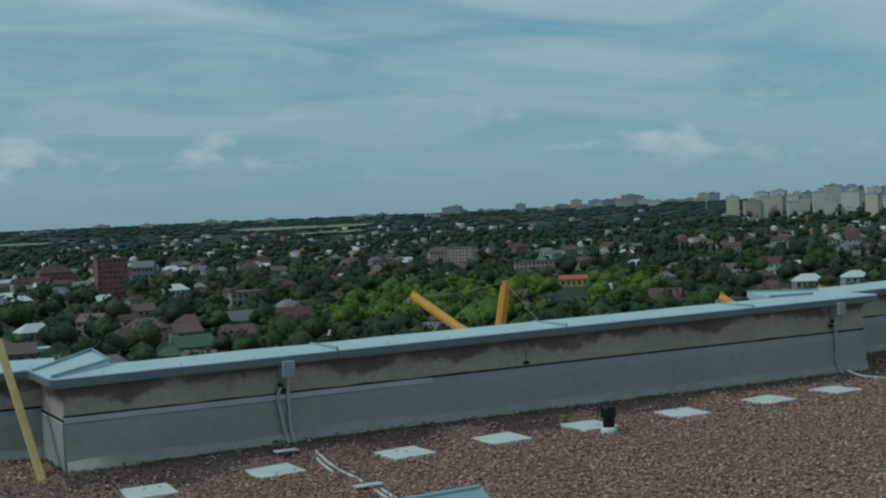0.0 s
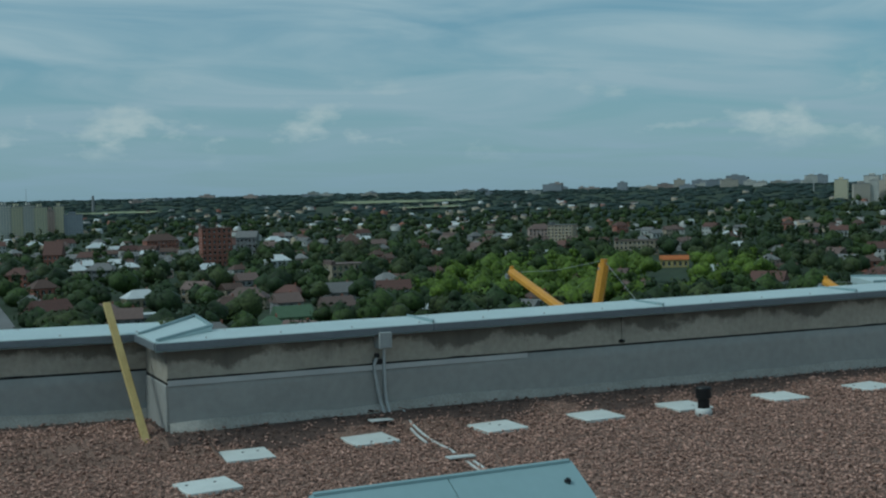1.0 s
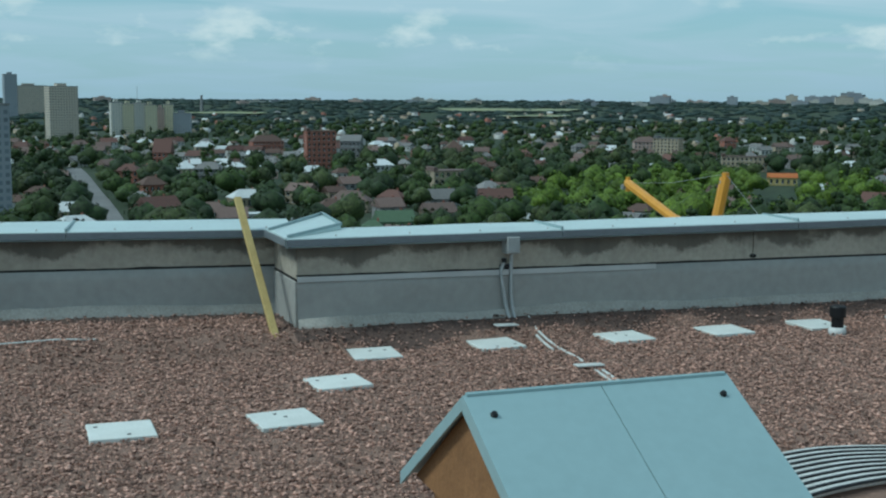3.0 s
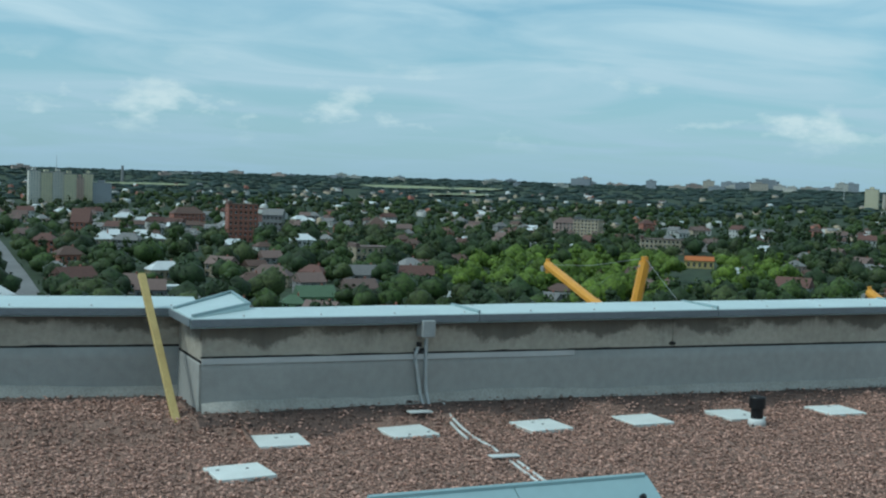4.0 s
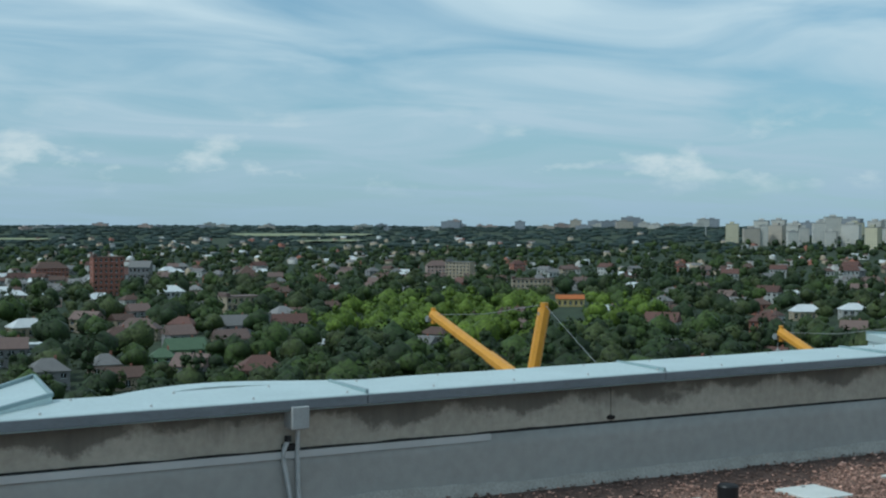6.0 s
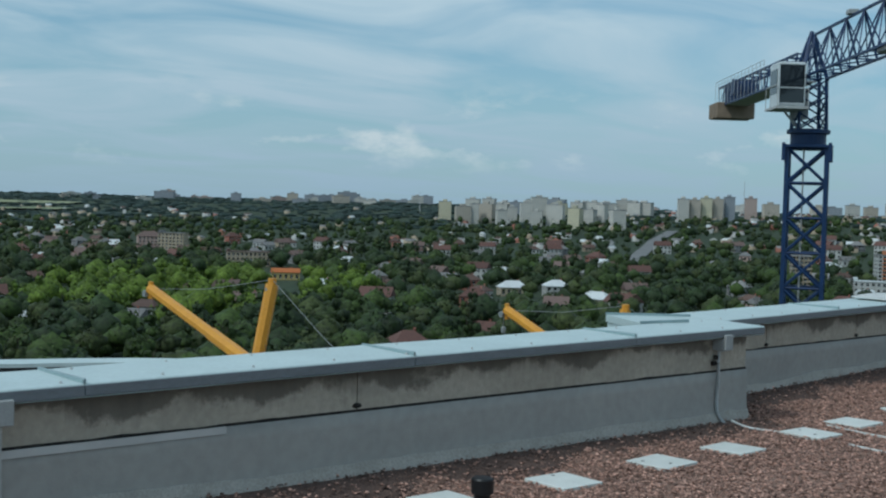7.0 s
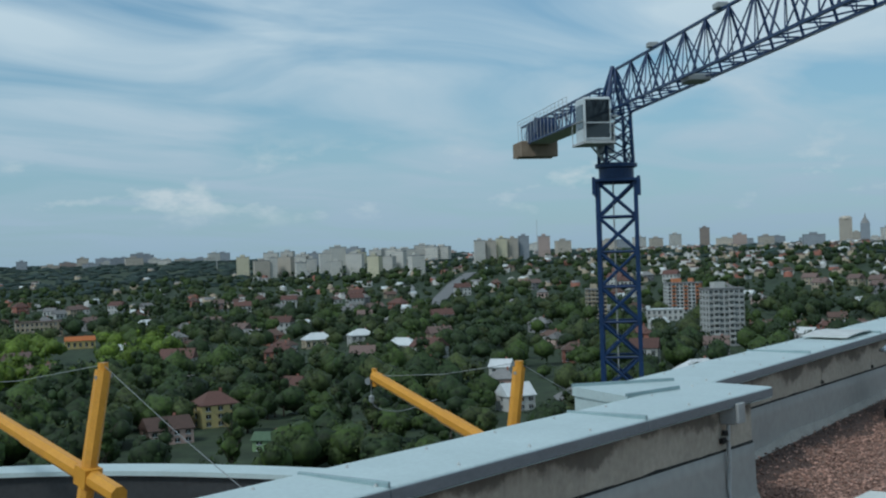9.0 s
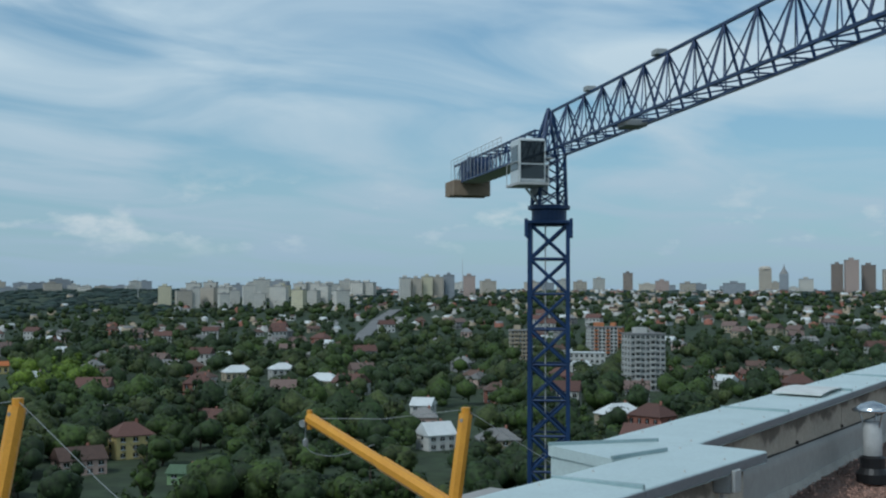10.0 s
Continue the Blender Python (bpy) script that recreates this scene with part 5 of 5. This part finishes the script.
def clear_of(b, r, size):
    for tb, trr, ta, tw in TAKEN:
        if abs(b - tb) < ta + math.degrees(size / r) and trr - tw - size - 8 - (1.9 * tw if size < 5 else 0) < r < trr + tw + size + 8: return False
    return True


def near_road(x, y, gap):
    for pts, w in ROADS:
        for a, b in zip(pts, pts[1:]):
            a, b, p = Vector(a), Vector(b), Vector((x, y))
            t = min(1.0, max(0.0, (p - a).dot(b - a) / (b - a).length_squared))
            if (a + (b - a) * t - p).length < w / 2 + gap: return True
    return False


TAKEN += [(37.7, 720, 0.8, 50), (37.7, 880, 0.8, 40), (43.97, 360, 0.9, 12), (57.2, 375, 0.8, 12), (14.8, 890, 0.7, 22)]
protos = [None] * len(kinds)
hr = random.Random(21)
placed = 0
tries = 0
while placed < 300 and tries < 6000:
    tries += 1
    b_ = hr.uniform(-3, 80)
    r_ = 330 + 1000 * hr.random() ** 0.75
    dens = 1.0 if b_ < 26 else (0.25 if b_ < 44 and r_ < 900 else 0.62)
    if hr.random() > dens or not clear_of(b_, r_, 9): continue
    x, y, z = spot(b_, r_)
    if near_road(x, y, 9) or (39 < b_ < 62 and r_ < 440) or (36.2 < b_ < 39.2 and r_ < 800): continue
    k = hr.randrange(len(kinds))
    m = facing(b_, r_, hr.uniform(-40, 40))
    if protos[k] is None:
        w, d, hgt, wl_, rf_, shp, lab = kinds[k]
        protos[k] = house(w, d, hgt, wl_, rf_, shp, lab, storeys=2 if hgt > 5 else 1, m=m, group="houses in the valley")
    else:
        copy_thing(protos[k], m)
    TAKEN.append((b_, r_, math.degrees(8 / r_), 8))
    placed += 1

# houses too far to tell their parts
hv, hf, hm = [], [], []
for i in range(1600):
    b_ = hr.uniform(-3, 82)
    r_ = 1250 + 1100 * hr.random()
    if b_ < 45 and hr.random() < 0.72: continue
    if 36 < b_ < 52 and r_ > 1500 and hr.random() < 0.75: continue
    x, y, z = spot(b_, r_)
    if near_road(x, y, 10): continue
    w, d, e = hr.uniform(3, 6.5), hr.uniform(2.6, 4.5), hr.uniform(3, 5.5)
    rh = e + hr.uniform(1.5, 3)
    a = hr.uniform(0, 3.14)
    ca, sa = math.cos(a), math.sin(a)
    o = len(hv)
    for px, py, pz in ((-w, -d, -4), (w, -d, -4), (w, d, -4), (-w, d, -4), (-w, -d, e), (w, -d, e), (w, d, e), (-w, d, e), (-w, 0, rh), (w, 0, rh)):
        hv.append((x + px * ca - py * sa, y + px * sa + py * ca, z + pz))
    wm = hr.choice((0, 0, 1, 1, 2))
    rm = 3 + hr.choice((0, 0, 1, 2, 2))
    for q_, mi in (((0, 1, 5, 4), wm), ((2, 3, 7, 6), wm), ((1, 2, 6, 5), wm), ((3, 0, 4, 7), wm), ((4, 5, 9, 8), rm), ((6, 7, 8, 9), rm), ((5, 6, 9, 9), wm), ((7, 4, 8, 8), wm)):
        hf.append([o + v for v in q_])
        hm.append(mi)
tris, tm = [], []
for q_, mi in zip(hf, hm):
    tris.append((q_[0], q_[1], q_[2]))
    tm.append(mi)
    if q_[2] != q_[3]:
        tris.append((q_[0], q_[2], q_[3]))
        tm.append(mi)
tagged(part("far_houses", from_np("far_houses", hv, tris, [WALLS["white"], WALLS["beige"], WALLS["brick"], ROOFS["slate"], ROOFS["white"], ROOFS["brown"]], tm), None), "many small distant houses on the hillsides", "houses", kind="stuff")


# ---------------------------------------------------------------- trees
def lump(seed, level):
    bm = bmesh.new()
    bmesh.ops.create_icosphere(bm, subdivisions=level, radius=1.0)
    for v in bm.verts: v.co *= 1.0 + 0.30 * noise.noise(v.co * 1.7 + Vector((seed * 3.1, 0, 0))) + 0.20 * noise.noise(v.co * 4.1 + Vector((0, seed * 1.7, 0)))
    bm.verts.index_update()
    out = np.array([v.co[:] for v in bm.verts]), np.array([[v.index for v in f.verts] for f in bm.faces])
    bm.free()
    return out


def joined(pieces):
    vs, fs, o = [], [], 0
    for v, f in pieces:
        vs.append(v)
        fs.append(f + o)
        o += len(v)
    return np.concatenate(vs), np.concatenate(fs)


def crown_arrays(seed, n, radius, height, leaf, clumps, levels):
    """Lumpy masses of foliage gathered round an uneven crown, with loose leaf sprays over them."""
    g = np.random.default_rng(seed)
    c = g.normal(size=(clumps, 3))
    c /= np.linalg.norm(c, axis=1, keepdims=True)
    c *= g.uniform(0.30, 0.78, (clumps, 1))
    c[0] *= 0.2
    c = c * np.array([radius, radius, height * 0.42]) + np.array([0, 0, height * 0.55])
    cr = g.uniform(0.34, 0.52, clumps) * radius
    cr[0] = radius * 0.72
    out = []
    for i, lv in enumerate(levels):
        v, f = lump(seed + i, lv)
        out.append((v * np.array([1, 1, 0.9]) * cr[i] * 1.05 + c[i], f))
    k = g.integers(0, clumps, n)
    d = g.normal(size=(n, 3))
    d /= np.linalg.norm(d, axis=1, keepdims=True)
    p = c[k] + d * cr[k][:, None] * g.uniform(0.95, 1.15, (n, 1))
    p[:, 2] = np.maximum(p[:, 2], height * 0.08)
    t = np.cross(d, g.normal(size=(n, 3)))
    t /= np.linalg.norm(t, axis=1, keepdims=True)
    s = np.cross(d, t)
    L = leaf * g.uniform(0.6, 1.3, (n, 1))
    tri = np.stack([p + t * L, p - t * L * 0.6 + s * L * 0.8 + d * L * 0.2, p - t * L * 0.6 - s * L * 0.8 - d * L * 0.1], 1)
    out.append((tri.reshape(-1, 3), np.arange(3 * n).reshape(-1, 3)))
    return joined(out)


def leafy(name, vf, mat):
    me = from_np(name, vf[0], vf[1], [mat])
    me.polygons.foreach_set("use_smooth", np.ones(len(me.polygons), dtype=bool))
    return me


tree_kinds = [(4.6, 9.0, 0.60, 11), (3.8, 10.5, 0.55, 12), (5.4, 8.4, 0.62, 13), (1.9, 14, 0.5, 9)]
CROWNS = [crown_arrays(60 + i, 80, r_, h_, lf, cl, (1, 1, 1, 1)) for i, (r_, h_, lf, cl) in enumerate(tree_kinds)]
CROWNS_LOW = [crown_arrays(80 + i, 30, r_, h_, lf * 1.3, cl, (1, 0, 0)) for i, (r_, h_, lf, cl) in enumerate(tree_kinds)]
CROWNS_FAR = []
for i, (r_, h_, lf, cl) in enumerate(tree_kinds):
    v, f = lump(90 + i, 0)
    CROWNS_FAR.append((v * np.array([r_ * 2.2, r_ * 2.2, h_ * 0.28]) + np.array([0, 0, h_ * 0.12]), f))


def trunk_mesh(hgt, rad):
    bm = bmesh.new()
    add_bar(bm, (0, 0, -2), (0.1, 0.05, hgt * 0.45), rad, 7, rad * 0.7)
    add_bar(bm, (0.1, 0.05, hgt * 0.45), (-0.15, 0.1, hgt * 0.8), rad * 0.7, 6, rad * 0.2)
    for i in range(5):
        a = i * 1.26
        z = hgt * (0.3 + 0.08 * i)
        add_bar(bm, (0.06, 0.03, z), (math.cos(a) * rad * 9, math.sin(a) * rad * 9, z + hgt * 0.2), rad * 0.4, 5, rad * 0.12)
    return mesh_of("trunk", bm, M["bark"])


tree_protos = []
for i, (r_, h_, lf, cl) in enumerate(tree_kinds):
    for c_ in range(4):
        cm = leafy("crown", crown_arrays(200 + 10 * i + c_, 520, r_, h_, lf * 0.7, cl + 4, (2, 2, 2, 1, 1, 1, 1)), LEAF[c_])
        tree_protos.append((cm, trunk_mesh(h_, 0.28), ("green broadleaf tree", "dark green broadleaf tree", "bright yellow-green broadleaf tree", "olive-green broadleaf tree")[c_] + (" in the valley" if i != 3 else " of slender habit in the valley")))

tg = random.Random(5)
BRIGHT = [(31.0, 640, 60), (29.3, 660, 40), (34.5, 700, 40), (27.5, 560, 30), (33, 560, 50), (36.0, 640, 60), (39.0, 690, 50)]


def leaf_tone(b, r):
    for bb_, rr2, sp in BRIGHT:
        if math.hypot((b - bb_) * r / 57.3, (r - rr2) * 0.5) < sp and tg.random() < 0.75: return 2
    v = noise.noise((b * 0.35, r / 140, 7.0))
    return tg.choice((0, 0, 1) if v > 0.08 else ((1, 1, 3) if v < -0.12 else (0, 3, 1)))


def try_tree(b, r, size):
    if not clear_of(b, r, size * 0.4): return None
    x, y, z = spot(b, r)
    return None if near_road(x, y, 3) else (x, y, z)


made = 0
while made < 285:                   # the nearest trees, each a thing
    b_ = tg.uniform(-4, 78)
    r_ = 235 + 230 * tg.random()
    p = try_tree(b_, r_, 5)
    if p is None: continue
    tone = leaf_tone(b_, r_)
    k = 4 * tg.choice((0, 0, 1, 2, 2, 3)) + tone
    cm, tm_, lab = tree_protos[k]
    s = tg.uniform(0.95, 1.45)
    t = thing("tree", lab, "tree", pose(*p, 0, 0, tg.uniform(0, 360)) @ Matrix.Diagonal((s, s, s * tg.uniform(0.85, 1.15), 1)), "trees in the valley")
    part("trunk", tm_, None, t)
    part("crown", cm, None, t)
    made += 1


for i in range(16):                 # slender poplars in a row
    b_, r_ = 40.4 + 0.28 * i + tg.uniform(-0.1, 0.1), 1120 + tg.uniform(-30, 30)
    cm, tm_, lab = tree_protos[13]
    s = tg.uniform(0.95, 1.35)
    t = thing("poplar", "tall slender dark poplar in a row", "tree", pose(*spot(b_, r_), 0, 0, tg.uniform(0, 360)) @ Matrix.Diagonal((s, s, s, 1)), "row of poplars")
    part("trunk", tm_, None, t)
    part("crown", cm, None, t)


def woods(name, label, count, r0, r1, library, mats, s0, s1, tall=0.08, power=0.8):
    tris = [[] for _ in mats]
    n = 0
    guard = 0
    while n < count and guard < count * 6:
        guard += 1
        b = tg.uniform(-5, 82)
        r = r0 + (r1 - r0) * tg.random() ** power
        p = try_tree(b, r, 4)
        if p is None: continue
        tone = leaf_tone(b, r) if len(mats) > 1 else 0
        k = 3 if tg.random() < tall else tg.choice((0, 1, 2))
        s = tg.uniform(s0, s1)
        a = tg.uniform(0, 6.28)
        R = np.array([[math.cos(a), -math.sin(a), 0], [math.sin(a), math.cos(a), 0], [0, 0, tg.uniform(0.8, 1.15)]])
        tris[tone].append(((library[k][0] * s) @ R.T + np.array(p), library[k][1]))
        n += 1
    for i, ts_ in enumerate(tris):
        if not ts_: continue
        me = leafy(name, joined(ts_), mats[i])
        tagged(part(name, me, None), label, "trees", kind="stuff")


woods("woods", "dense mixed green trees between the houses", 2500, 300, 1000, CROWNS, LEAF[:4], 0.65, 1.75, 0.09, 0.7)
woods("far_woods", "distant dense green trees on the slopes", 3900, 900, 1900, CROWNS_LOW, LEAF[:4], 0.55, 1.4, 0.07)
# the farthest trees carry their aerial haze in the leaf colour
woods("distant_woods", "woods near the horizon with bluish haze in their leaf colour", 7500, 1700, 4300, CROWNS_FAR, [LEAF[4]], 0.7, 1.5, 0.0, 1.0)
